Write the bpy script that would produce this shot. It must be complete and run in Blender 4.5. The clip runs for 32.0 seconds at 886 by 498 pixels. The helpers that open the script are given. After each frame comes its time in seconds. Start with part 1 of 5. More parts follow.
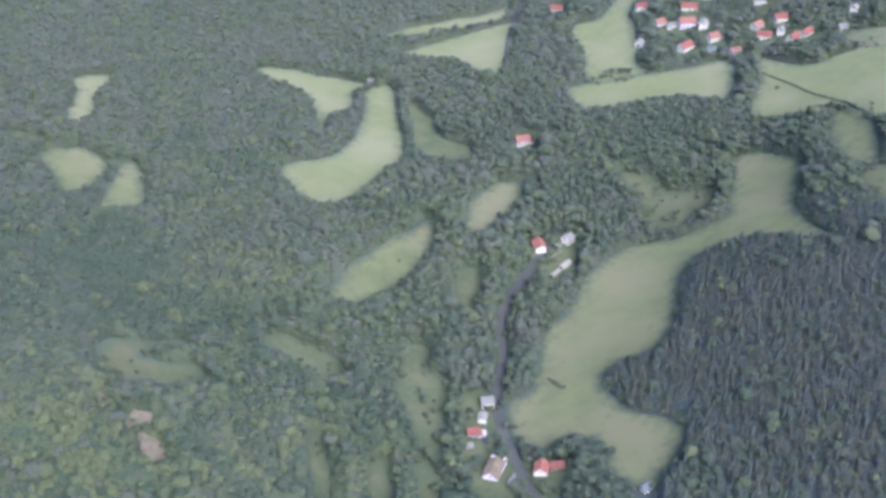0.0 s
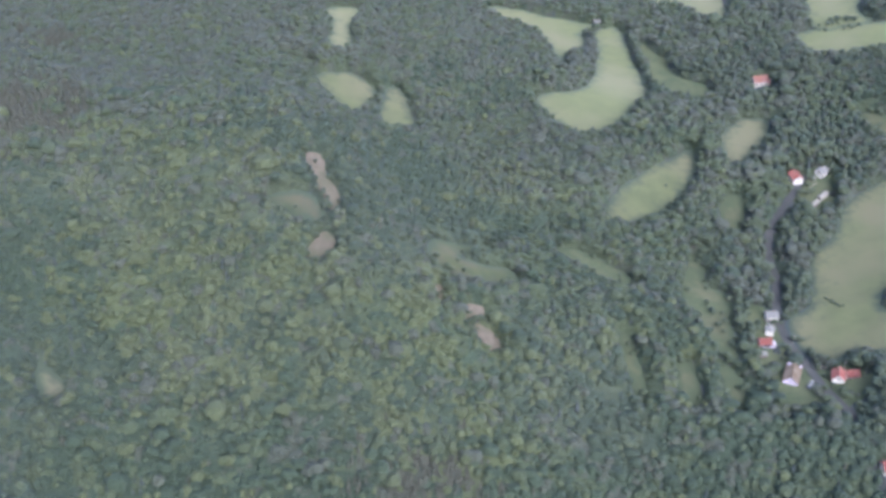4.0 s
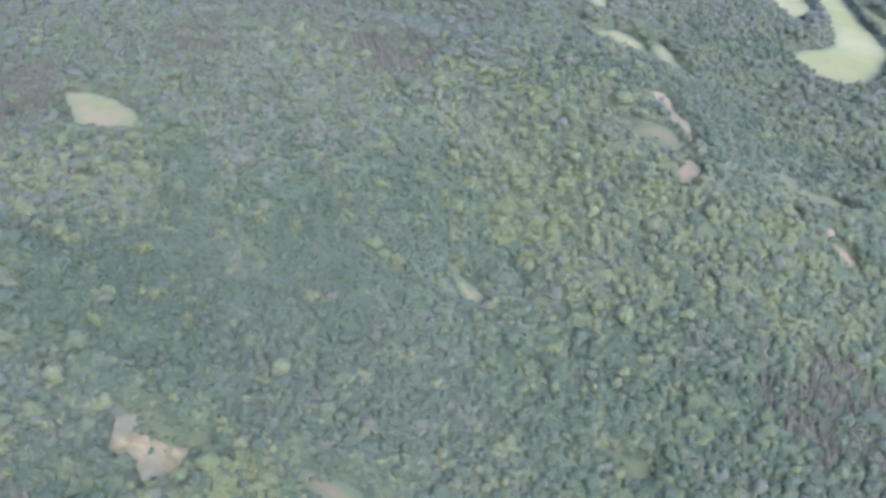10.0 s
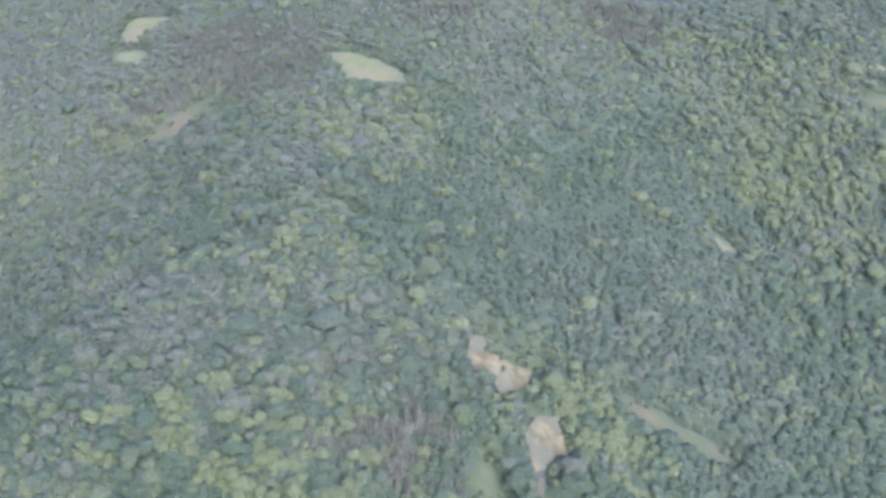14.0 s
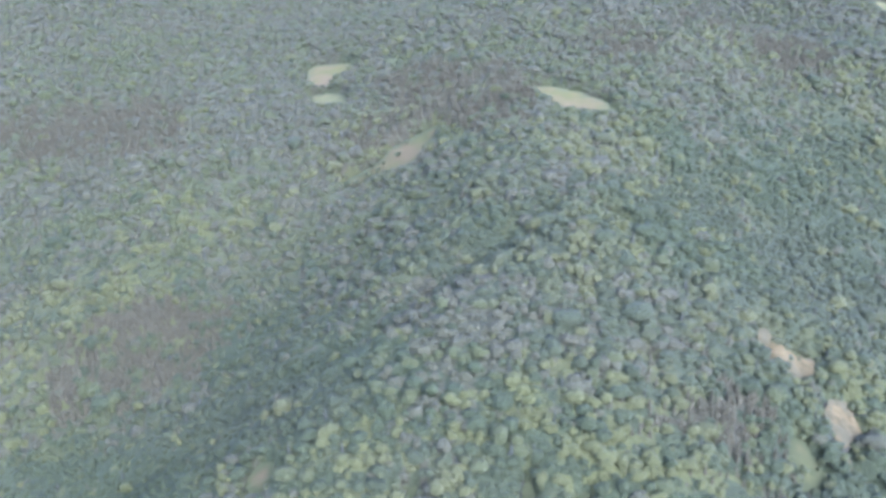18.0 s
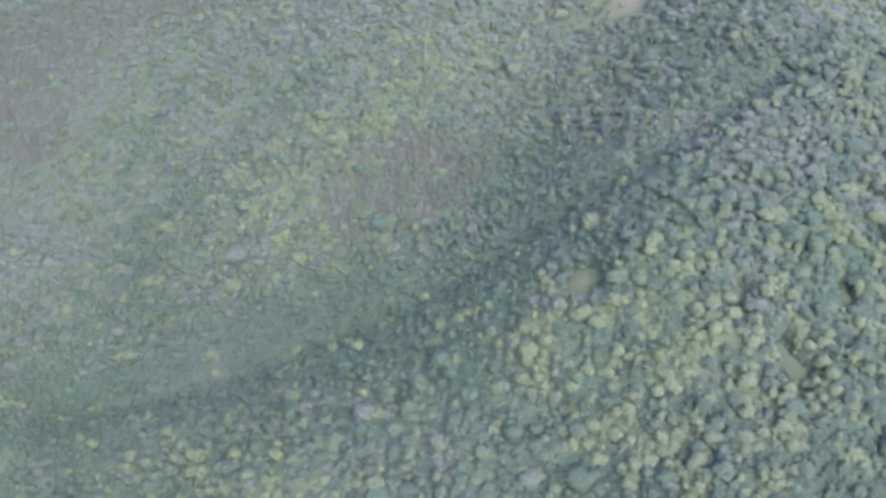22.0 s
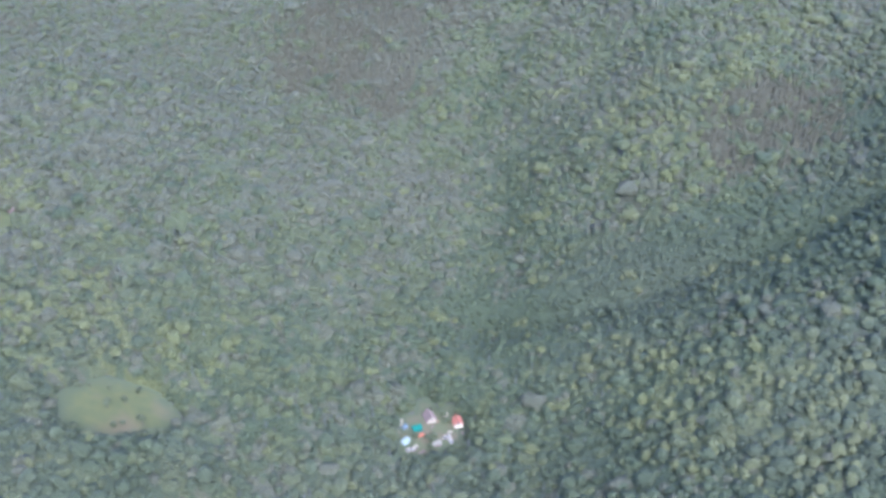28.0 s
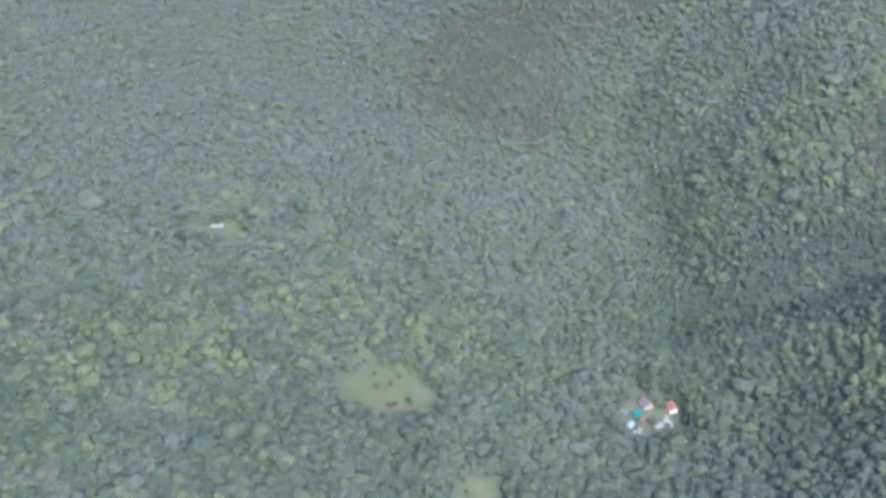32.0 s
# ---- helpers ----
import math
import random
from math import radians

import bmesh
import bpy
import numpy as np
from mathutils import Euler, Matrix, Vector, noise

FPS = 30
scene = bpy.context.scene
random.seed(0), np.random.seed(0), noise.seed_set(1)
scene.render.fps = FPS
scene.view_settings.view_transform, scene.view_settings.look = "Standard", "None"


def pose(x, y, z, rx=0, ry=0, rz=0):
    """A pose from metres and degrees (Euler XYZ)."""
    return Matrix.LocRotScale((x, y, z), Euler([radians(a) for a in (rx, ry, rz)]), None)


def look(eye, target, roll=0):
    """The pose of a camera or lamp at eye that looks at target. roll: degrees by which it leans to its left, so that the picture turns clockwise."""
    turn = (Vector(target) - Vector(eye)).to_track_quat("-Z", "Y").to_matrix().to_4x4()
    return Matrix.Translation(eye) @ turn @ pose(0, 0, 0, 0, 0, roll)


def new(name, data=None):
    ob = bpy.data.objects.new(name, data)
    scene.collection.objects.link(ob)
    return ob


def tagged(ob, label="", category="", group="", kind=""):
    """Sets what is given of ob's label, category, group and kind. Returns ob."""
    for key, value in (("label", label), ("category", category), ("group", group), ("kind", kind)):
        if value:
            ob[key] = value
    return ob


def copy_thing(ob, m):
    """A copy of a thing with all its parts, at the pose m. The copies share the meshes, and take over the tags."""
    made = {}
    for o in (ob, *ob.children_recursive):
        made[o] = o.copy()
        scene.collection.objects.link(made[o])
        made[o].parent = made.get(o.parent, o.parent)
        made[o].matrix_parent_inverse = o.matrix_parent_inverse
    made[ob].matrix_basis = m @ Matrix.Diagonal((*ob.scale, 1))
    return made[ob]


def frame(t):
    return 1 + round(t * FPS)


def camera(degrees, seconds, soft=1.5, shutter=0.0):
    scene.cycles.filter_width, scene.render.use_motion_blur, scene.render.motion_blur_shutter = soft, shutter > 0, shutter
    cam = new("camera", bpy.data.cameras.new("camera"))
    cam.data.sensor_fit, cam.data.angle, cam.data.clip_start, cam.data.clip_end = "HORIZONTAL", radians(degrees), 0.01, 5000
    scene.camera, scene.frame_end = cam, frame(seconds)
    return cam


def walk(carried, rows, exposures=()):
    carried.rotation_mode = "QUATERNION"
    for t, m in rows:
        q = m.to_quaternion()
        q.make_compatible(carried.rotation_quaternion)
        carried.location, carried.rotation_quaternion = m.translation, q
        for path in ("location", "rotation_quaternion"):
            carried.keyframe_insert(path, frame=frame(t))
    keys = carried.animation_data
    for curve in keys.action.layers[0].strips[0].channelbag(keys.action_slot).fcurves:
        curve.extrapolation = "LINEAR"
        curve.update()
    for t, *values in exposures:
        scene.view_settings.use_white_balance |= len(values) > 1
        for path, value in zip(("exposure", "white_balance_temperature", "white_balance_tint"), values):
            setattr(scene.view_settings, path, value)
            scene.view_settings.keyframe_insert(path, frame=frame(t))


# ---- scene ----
# ---- camera and its way ----
cam = camera(37.04, 32.0, 3.6)
walk(cam, [
    (0, pose(-0.00, 0.00, 425.00, 55.061, 0.170, -0.119)),
    (0.5, pose(-16.54, -7.67, 425.13, 56.096, 0.555, 0.598)),
    (1, pose(-33.08, -15.32, 425.27, 56.061, 0.358, 1.570)),
    (1.5, pose(-49.63, -22.94, 425.41, 55.907, 0.262, 1.948)),
    (2, pose(-66.17, -30.53, 425.54, 55.598, 0.418, 2.206)),
    (2.5, pose(-82.72, -38.10, 425.67, 55.313, 0.580, 2.612)),
    (3, pose(-99.34, -45.63, 425.77, 54.590, 0.362, 3.031)),
    (3.5, pose(-116.05, -53.09, 425.85, 54.132, 0.119, 3.477)),
    (5.5, pose(-183.29, -82.21, 425.95, 53.137, -0.451, 2.502)),
    (6, pose(-199.80, -89.37, 425.99, 53.121, -0.022, 3.339)),
    (6.5, pose(-216.15, -96.53, 426.05, 53.568, 0.170, 3.336)),
    (7, pose(-232.26, -103.70, 426.13, 53.627, -0.019, 2.870)),
    (7.5, pose(-248.20, -110.91, 426.24, 53.413, -0.162, 2.865)),
    (8, pose(-264.00, -118.21, 426.36, 53.881, -0.152, 3.251)),
    (8.5, pose(-279.73, -125.60, 426.46, 54.567, 0.137, 3.489)),
    (9, pose(-295.48, -133.07, 426.56, 55.019, 0.225, 3.401)),
    (9.5, pose(-311.28, -140.56, 426.65, 54.662, 0.020, 3.489)),
    (10, pose(-327.15, -148.04, 426.74, 53.954, 0.003, 3.673)),
    (10.5, pose(-343.04, -155.47, 426.84, 53.609, 0.199, 3.861)),
    (11, pose(-358.86, -162.86, 426.95, 54.039, 0.392, 4.179)),
    (11.5, pose(-374.68, -170.30, 427.04, 54.277, 0.258, 4.573)),
    (12, pose(-390.49, -177.70, 427.12, 54.255, 0.282, 4.962)),
    (12.5, pose(-406.31, -185.16, 427.16, 54.358, 0.320, 5.037)),
    (13, pose(-422.13, -192.68, 427.16, 54.532, 0.262, 4.842)),
    (13.5, pose(-437.88, -200.26, 427.14, 54.267, -0.335, 4.892)),
    (14, pose(-453.51, -207.81, 427.09, 54.093, -0.581, 5.309)),
    (14.5, pose(-469.17, -215.37, 426.99, 54.164, -0.691, 5.343)),
    (16.5, pose(-532.26, -246.32, 426.14, 54.181, 0.139, 4.451)),
    (17, pose(-548.02, -254.03, 425.89, 54.287, 0.360, 4.617)),
    (17.5, pose(-563.72, -261.80, 425.63, 55.412, 0.635, 4.624)),
    (18, pose(-579.29, -269.79, 425.32, 57.224, 0.602, 4.369)),
    (18.5, pose(-594.94, -277.92, 425.00, 55.701, -0.409, 4.811)),
    (19, pose(-610.66, -285.93, 424.71, 53.706, -0.985, 5.866)),
    (19.5, pose(-626.49, -293.97, 424.42, 53.367, -0.881, 6.888)),
    (20, pose(-642.32, -301.92, 424.13, 53.588, -0.545, 6.355)),
    (20.5, pose(-658.03, -309.82, 423.89, 53.928, -0.076, 5.265)),
    (21, pose(-673.51, -317.59, 423.73, 54.207, -0.648, 4.473)),
    (21.5, pose(-688.67, -325.20, 423.68, 53.112, -1.097, 4.288)),
    (22, pose(-703.71, -332.87, 423.69, 52.559, -0.461, 5.677)),
    (22.5, pose(-718.90, -340.63, 423.71, 53.658, 0.730, 7.084)),
    (23, pose(-734.34, -348.54, 423.74, 55.077, 1.200, 6.887)),
    (23.5, pose(-749.94, -356.71, 423.77, 55.241, 0.966, 6.115)),
    (24, pose(-765.61, -365.10, 423.81, 55.387, 0.844, 5.926)),
    (24.5, pose(-781.38, -373.56, 423.86, 55.367, 0.649, 6.330)),
    (25, pose(-797.27, -382.06, 423.90, 54.914, 0.820, 6.567)),
    (25.5, pose(-813.09, -390.56, 423.93, 54.297, 0.779, 6.987)),
    (27.5, pose(-875.91, -424.25, 423.91, 53.190, 0.519, 6.734)),
    (28, pose(-890.97, -432.22, 423.92, 53.282, 0.486, 6.776)),
    (28.5, pose(-906.02, -440.24, 423.95, 53.440, 0.529, 6.737)),
    (29, pose(-921.21, -448.42, 423.99, 53.281, 0.602, 6.621)),
    (29.5, pose(-936.56, -456.67, 424.05, 53.235, 0.492, 6.589)),
    (30, pose(-952.08, -465.03, 424.13, 52.850, 0.335, 6.623)),
    (30.5, pose(-967.77, -473.40, 424.22, 52.949, 0.053, 6.539)),
    (31, pose(-983.60, -481.66, 424.31, 53.421, 0.205, 6.018)),
    (31.5, pose(-999.49, -489.83, 424.39, 54.373, -0.043, 5.495)),
    (32, pose(-1015.38, -497.98, 424.46, 55.820, 0.273, 4.891)),
], [(0, 1.04, 4205, 41), (3, 0.95, 4205, 41), (6, 0.82, 4205, 41), (7, 1.21, 4205, 41), (9, 1.47, 4235, 43), (13, 1.46, 4235, 43), (18, 1.59, 4235, 43), (20, 1.53, 4235, 43), (23, 1.63, 4235, 43), (25, 1.63, 4235, 43), (28, 1.46, 4205, 41), (31, 1.38, 4205, 41), (32, 1.43, 4205, 41)])

# ---- world, sun ----
SUN_EL, SUN_AZ = radians(45), radians(156)
world = bpy.data.worlds.new("world")
scene.world = world
world.use_nodes = True
wn = world.node_tree
sky = wn.nodes.new("ShaderNodeTexSky")
sky.sky_type = "NISHITA"
sky.sun_disc = False
sky.sun_elevation, sky.sun_rotation = SUN_EL, SUN_AZ
sky.dust_density, sky.air_density = 6.0, 0.8
wn.links.new(sky.outputs[0], wn.nodes["Background"].inputs[0])
wn.nodes["Background"].inputs[1].default_value = 0.15
sun = new("sun", bpy.data.lights.new("sun", "SUN"))
sun.data.energy, sun.data.angle, sun.data.color = 0.75, radians(40), (1.0, 0.82, 0.55)
sun_way = Vector((math.sin(SUN_AZ) * math.cos(SUN_EL), math.cos(SUN_AZ) * math.cos(SUN_EL), math.sin(SUN_EL)))
sun.matrix_world = look(sun_way * 1500, (0, 0, 0))


# ---- materials ----
def material(name, colour, colour2=None, rough=0.8, scale=1.0, big=0.02, bump=0.0, relief=0.0, island=0.0, spec=0.25, metal=0.0, third=None, detail=4.0, sheen=0.0, edge=None):
    """A surface of two tones mixed by grain at one scale and stains at a larger one; third is a tint that comes in large patches."""
    m = bpy.data.materials.new(name)
    m.use_nodes = True
    t = m.node_tree
    b = t.nodes["Principled BSDF"]
    b.inputs["Roughness"].default_value, b.inputs["Metallic"].default_value = rough, metal
    b.inputs["Specular IOR Level"].default_value = spec
    b.inputs["Diffuse Roughness"].default_value = 1.0 if rough >= 0.65 else 0.0
    if sheen:
        b.inputs["Sheen Weight"].default_value, b.inputs["Sheen Roughness"].default_value = sheen, 0.6
        b.inputs["Sheen Tint"].default_value = (0.72, 0.84, 0.72, 1)
    co = t.nodes.new("ShaderNodeNewGeometry")

    def noise_at(s, d):
        n = t.nodes.new("ShaderNodeTexNoise")
        n.inputs["Scale"].default_value, n.inputs["Detail"].default_value = s, d
        t.links.new(co.outputs["Position"], n.inputs["Vector"])
        return n

    def mixed(fac, a, c):
        x = t.nodes.new("ShaderNodeMix")
        x.data_type = "RGBA"
        t.links.new(fac, x.inputs[0])
        for val, sock in ((a, x.inputs[6]), (c, x.inputs[7])):
            if isinstance(val, tuple):
                sock.default_value = (*val, 1)
            else:
                t.links.new(val, sock)
        return x.outputs[2]

    def ramp(sock, lo, hi):
        r = t.nodes.new("ShaderNodeMapRange")
        r.inputs[1].default_value, r.inputs[2].default_value = lo, hi
        t.links.new(sock, r.inputs[0])
        return r.outputs[0]

    colour2 = colour2 or tuple(c * 0.6 for c in colour)
    fine = noise_at(scale, detail)
    col = mixed(ramp(fine.outputs[0], 0.32, 0.68), colour, colour2)
    if third:
        col = mixed(ramp(noise_at(big, 3.0).outputs[0], 0.42, 0.62), col, third)
    if edge:
        rim = t.nodes.new("ShaderNodeAttribute")
        rim.attribute_name = "rim"
        add = t.nodes.new("ShaderNodeMath")
        add.operation = "ADD"
        t.links.new(rim.outputs["Fac"], add.inputs[0])
        t.links.new(noise_at(0.18, 3.0).outputs[0], add.inputs[1])
        col = mixed(ramp(add.outputs[0], 0.68, 1.25), col, edge)
    if island:
        hsv = t.nodes.new("ShaderNodeHueSaturation")
        r = t.nodes.new("ShaderNodeMapRange")
        r.inputs[3].default_value, r.inputs[4].default_value = 1 - island, 1 + island
        t.links.new(co.outputs["Random Per Island"], r.inputs[0])
        t.links.new(r.outputs[0], hsv.inputs["Value"])
        t.links.new(col, hsv.inputs["Color"])
        col = hsv.outputs[0]
    t.links.new(col, b.inputs["Base Color"])
    if bump:
        bp = t.nodes.new("ShaderNodeBump")
        bp.inputs["Strength"].default_value, bp.inputs["Distance"].default_value = 1.0, bump
        t.links.new(noise_at(relief or scale * 1.7, 3.0).outputs[0], bp.inputs["Height"])
        t.links.new(bp.outputs[0], b.inputs["Normal"])
    return m


FLOOR = material("forest_floor", (0.080, 0.092, 0.048), (0.095, 0.090, 0.056), 0.95, 0.35, 0.012, 0.3, third=(0.070, 0.085, 0.048))
GRASS = material("meadow_grass", (0.164, 0.170, 0.046), (0.128, 0.140, 0.038), 0.9, 0.07, 0.013, 0.08, third=(0.184, 0.172, 0.056), spec=0.15, edge=(0.088, 0.104, 0.040))
# meadow grass lightened for the far fields, the haze put into its colour
GRASS_HAZED = material("hazed_meadow_grass", (0.190, 0.197, 0.052), (0.162, 0.173, 0.048), 0.9, 0.07, 0.013, 0.08, third=(0.216, 0.208, 0.068), spec=0.15, edge=(0.115, 0.132, 0.050))
GRASS_DIM = material("rough_grass", (0.122, 0.134, 0.040), (0.086, 0.102, 0.032), 0.9, 0.3, 0.06, 0.2, third=(0.138, 0.135, 0.045), spec=0.1, edge=(0.088, 0.102, 0.034))
GARDEN = material("garden_grass", (0.104, 0.120, 0.036), (0.074, 0.090, 0.029), 0.9, 0.3, 0.05, 0.3, third=(0.128, 0.135, 0.042), spec=0.1)
GRASS_DRY = material("dry_grass", (0.172, 0.172, 0.058), (0.128, 0.140, 0.047), 0.9, 0.15, 0.04, 0.1, third=(0.205, 0.168, 0.070), spec=0.1, edge=(0.088, 0.104, 0.040))
GRASS_PINK = material("bleached_grass", (0.145, 0.148, 0.041), (0.122, 0.131, 0.036), 0.9, 0.12, 0.05, 0.1, third=(0.178, 0.150, 0.060), spec=0.1, edge=(0.120, 0.135, 0.050))
SCRUBLAND = material("scrubby_grass", (0.112, 0.119, 0.033), (0.090, 0.103, 0.031), 0.9, 0.22, 0.045, 0.2, third=(0.142, 0.124, 0.048), spec=0.1, edge=(0.088, 0.104, 0.040))
ROCK = material("pale_rock", (0.225, 0.187, 0.068), (0.120, 0.106, 0.036), 0.95, 0.22, 0.08, 0.6, third=(0.128, 0.124, 0.052), spec=0.1)
ROCK_PINK = material("pink_scree", (0.215, 0.172, 0.078), (0.155, 0.132, 0.056), 0.95, 0.3, 0.06, 0.4, third=(0.140, 0.132, 0.050), spec=0.1)
BARE = material("bare_earth", (0.155, 0.125, 0.050), (0.118, 0.108, 0.040), 0.95, 0.4, 0.08, 0.3, third=(0.105, 0.108, 0.036), spec=0.1, edge=(0.088, 0.102, 0.034))
EARTH = material("trodden_earth", (0.165, 0.130, 0.058), (0.105, 0.114, 0.041), 0.95, 0.2, 0.10, 0.1, third=(0.112, 0.124, 0.043), spec=0.1, edge=(0.088, 0.104, 0.040))
ASPHALT = material("asphalt", (0.104, 0.102, 0.058), (0.080, 0.078, 0.045), 0.95, 0.8, 0.03, 0.02, third=(0.120, 0.115, 0.066), spec=0.05)
BARK = material("bark", (0.12, 0.095, 0.07), (0.07, 0.055, 0.04), 0.9, 3.0, 0.5, 0.05)
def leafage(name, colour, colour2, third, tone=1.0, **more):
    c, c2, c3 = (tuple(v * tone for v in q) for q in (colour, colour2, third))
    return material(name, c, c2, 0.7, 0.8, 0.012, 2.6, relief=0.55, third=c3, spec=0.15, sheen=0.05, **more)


FOLIAGE = [("needles_grey_brown", (0.106, 0.102, 0.040), (0.080, 0.080, 0.032), (0.098, 0.098, 0.040)),
           ("leaves_yellow_green", (0.118, 0.130, 0.032), (0.098, 0.110, 0.027), (0.110, 0.120, 0.034)),
           ("leaves_dull_olive", (0.101, 0.107, 0.041), (0.084, 0.090, 0.035), (0.097, 0.101, 0.041)),
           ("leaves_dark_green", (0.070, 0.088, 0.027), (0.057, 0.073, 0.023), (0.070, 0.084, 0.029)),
           ("leaves_mid_green", (0.094, 0.109, 0.030), (0.077, 0.091, 0.025), (0.089, 0.101, 0.032)),
           ("needles_grey_green", (0.088, 0.100, 0.050), (0.062, 0.073, 0.038), (0.086, 0.093, 0.050))]
NEEDLE, LEAF_LIME, LEAF_OLIVE, LEAF_DARK, LEAF_MID, NEEDLE_GREEN = (leafage(*f, island=0.09) for f in FOLIAGE)
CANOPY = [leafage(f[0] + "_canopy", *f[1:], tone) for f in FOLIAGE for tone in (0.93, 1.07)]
PLASTER = material("white_plaster", (0.72, 0.66, 0.37), (0.62, 0.57, 0.32), 0.85, 0.8, 0.2, 0.01, spec=0.1)
PLASTER_CREAM = material("cream_plaster", (0.72, 0.62, 0.46), (0.60, 0.52, 0.40), 0.85, 0.8, 0.2, 0.01)
TILE_RED = material("red_roof_tiles", (0.35, 0.135, 0.060), (0.26, 0.098, 0.046), 0.8, 1.6, 0.3, 0.04, third=(0.33, 0.155, 0.075), spec=0.1)
TILE_ORANGE = material("orange_roof_tiles", (0.40, 0.205, 0.082), (0.32, 0.155, 0.064), 0.8, 1.6, 0.3, 0.04, third=(0.38, 0.21, 0.115), spec=0.1)
TILE_BROWN = material("faded_brown_roof", (0.225, 0.168, 0.068), (0.165, 0.124, 0.051), 0.85, 1.6, 0.3, 0.04, third=(0.25, 0.198, 0.088), spec=0.1)
TIN = material("grey_sheet_roof", (0.31, 0.29, 0.165), (0.25, 0.235, 0.13), 0.9, 1.2, 0.3, 0.01, spec=0.05)
TIN_BLUE = material("blue_grey_sheet", (0.22, 0.24, 0.165), (0.17, 0.19, 0.13), 0.9, 1.2, 0.3, 0.01, spec=0.05)
SHEET_WHITE = material("white_sheet", (0.40, 0.355, 0.185), (0.32, 0.29, 0.15), 0.8, 0.7, 0.3, 0.01, spec=0.1)
CANVAS_TEAL = material("teal_canvas", (0.04, 0.21, 0.11), (0.03, 0.16, 0.085), 0.85, 1.5, 0.3, 0.01, spec=0.1)
CANVAS_BLUE = material("blue_canvas", (0.17, 0.22, 0.19), (0.13, 0.18, 0.155), 0.85, 1.5, 0.3, 0.01, spec=0.1)
PAINT_ORANGE = material("orange_paint", (0.66, 0.22, 0.07), (0.54, 0.17, 0.06), 0.6, 1.5, 0.3, 0.01)
SHED_GREEN = material("pale_green_boards", (0.31, 0.37, 0.23), (0.25, 0.30, 0.19), 0.8, 1.5, 0.3, 0.01, spec=0.1)
WOOD = material("grey_timber", (0.22, 0.175, 0.105), (0.145, 0.115, 0.07), 0.9, 2.0, 0.3, 0.02, spec=0.1)
GLASS = material("window_glass", (0.05, 0.06, 0.07), (0.04, 0.045, 0.05), 0.12, 0.5, 0.2, spec=0.6)
RUBBER = material("tyre_rubber", (0.03, 0.03, 0.03), (0.02, 0.02, 0.02), 0.9, 3.0, 0.3)
CAR_WHITE = material("white_car_paint", (0.46, 0.42, 0.23), (0.40, 0.37, 0.20), 0.5, 0.5, 0.2, spec=0.15)
CAR_DARK = material("dark_car_paint", (0.05, 0.055, 0.07), (0.04, 0.045, 0.05), 0.3, 0.5, 0.2, spec=0.5)

# ---- relief: a valley floor with hills and hollows (x, y, height, radius, radius, turn) ----
BASE = -88.2
HILLS = [
    (-567, 278, 165.8, 246, 485, 0.08),
    (-1451, -42, 166.7, 470, 681, 1.19),
    (-975, 612, 89.4, 145, 479, 0.43),
    (-234, 562, 53.0, 102, 473, 0.27),
    (373, 639, 113.7, 228, 427, -0.14),
    (-324, 588, 53.5, 443, 110, -0.33),
    (-744, 261, -59.9, 188, 96, 1.17),
    (-946, 127, -40.1, 370, 94, 1.47),
    (-84, 791, 23.9, 70, 232, 0.88),
    (-1102, 347, -21.4, 227, 70, -0.65),
    (52, 1181, -24.8, 210, 113, 0.79),
    (-477, 353, -36.7, 70, 105, 0.83),
    (-454, 361, 14.7, 171, 114, -0.25),
    (157, 741, -18.2, 216, 70, 0.95),
    (-700, 1200, 59.3, 150, 150, 0.10),
    (-1800, 1200, 54.2, 150, 150, 0.10),
]
# smaller knolls and dips on them (x, y, height, radius)
KNOLLS = [
    (-69, 675, 11.6, 65),
    (-171, 566, -15.8, 65),
    (-801, 269, 10.3, 65),
    (-1082, -119, 12.2, 65),
    (-1172, 235, 8.7, 140),
    (-671, 40, -12.8, 45),
    (-879, 10, -11.1, 45),
    (-656, 107, 9.1, 45),
    (-255, 723, -10.3, 45),
    (-435, 373, 3.9, 95),
    (-804, 50, 7.5, 45),
    (38, 513, -8.4, 45),
    (-95, 670, 11.4, 45),
    (-524, 276, 5.4, 45),
]

# ravines and gullies cut into the slopes: depth, half width and course
GULLIES = [
    (7.0, 13.0, [(-592, 260), (-644, 210), (-687, 188), (-724, 170), (-755, 152), (-786, 142), (-825, 130), (-861, 118), (-907, 115), (-936, 122)]),
    (5.0, 19.0, [(-938, 110), (-938, 199), (-948, 258), (-958, 318), (-946, 380)]),
    (3.0, 16.0, [(-963, 187), (-935, 229), (-931, 272), (-891, 323), (-854, 333)]),
    (5.0, 8.0, [(-346, 465), (-328, 438), (-318, 413)]),
    (5.0, 12.0, [(-200, 631), (-179, 575), (-144, 585), (-98, 620)]),
    (4.5, 8.0, [(-526, 289), (-508, 268), (-485, 257), (-470, 267)]),
    (4.5, 8.0, [(-574, 276), (-571, 304), (-552, 328), (-527, 319)]),
]


def off_line(x, y, course):
    """How far each place lies from a course of straight stretches."""
    best = np.full(np.shape(x), 1e9)
    for (ax, ay), (bx, by) in zip(course[:-1], course[1:]):
        wx, wy = bx - ax, by - ay
        t = np.clip(((x - ax) * wx + (y - ay) * wy) / (wx * wx + wy * wy), 0, 1)
        best = np.minimum(best, np.hypot(x - ax - t * wx, y - ay - t * wy))
    return best


def gully(x, y, share=1.0):
    return sum(depth * np.exp(-(off_line(x, y, course) / (wide * share)) ** 2) for depth, wide, course in GULLIES)


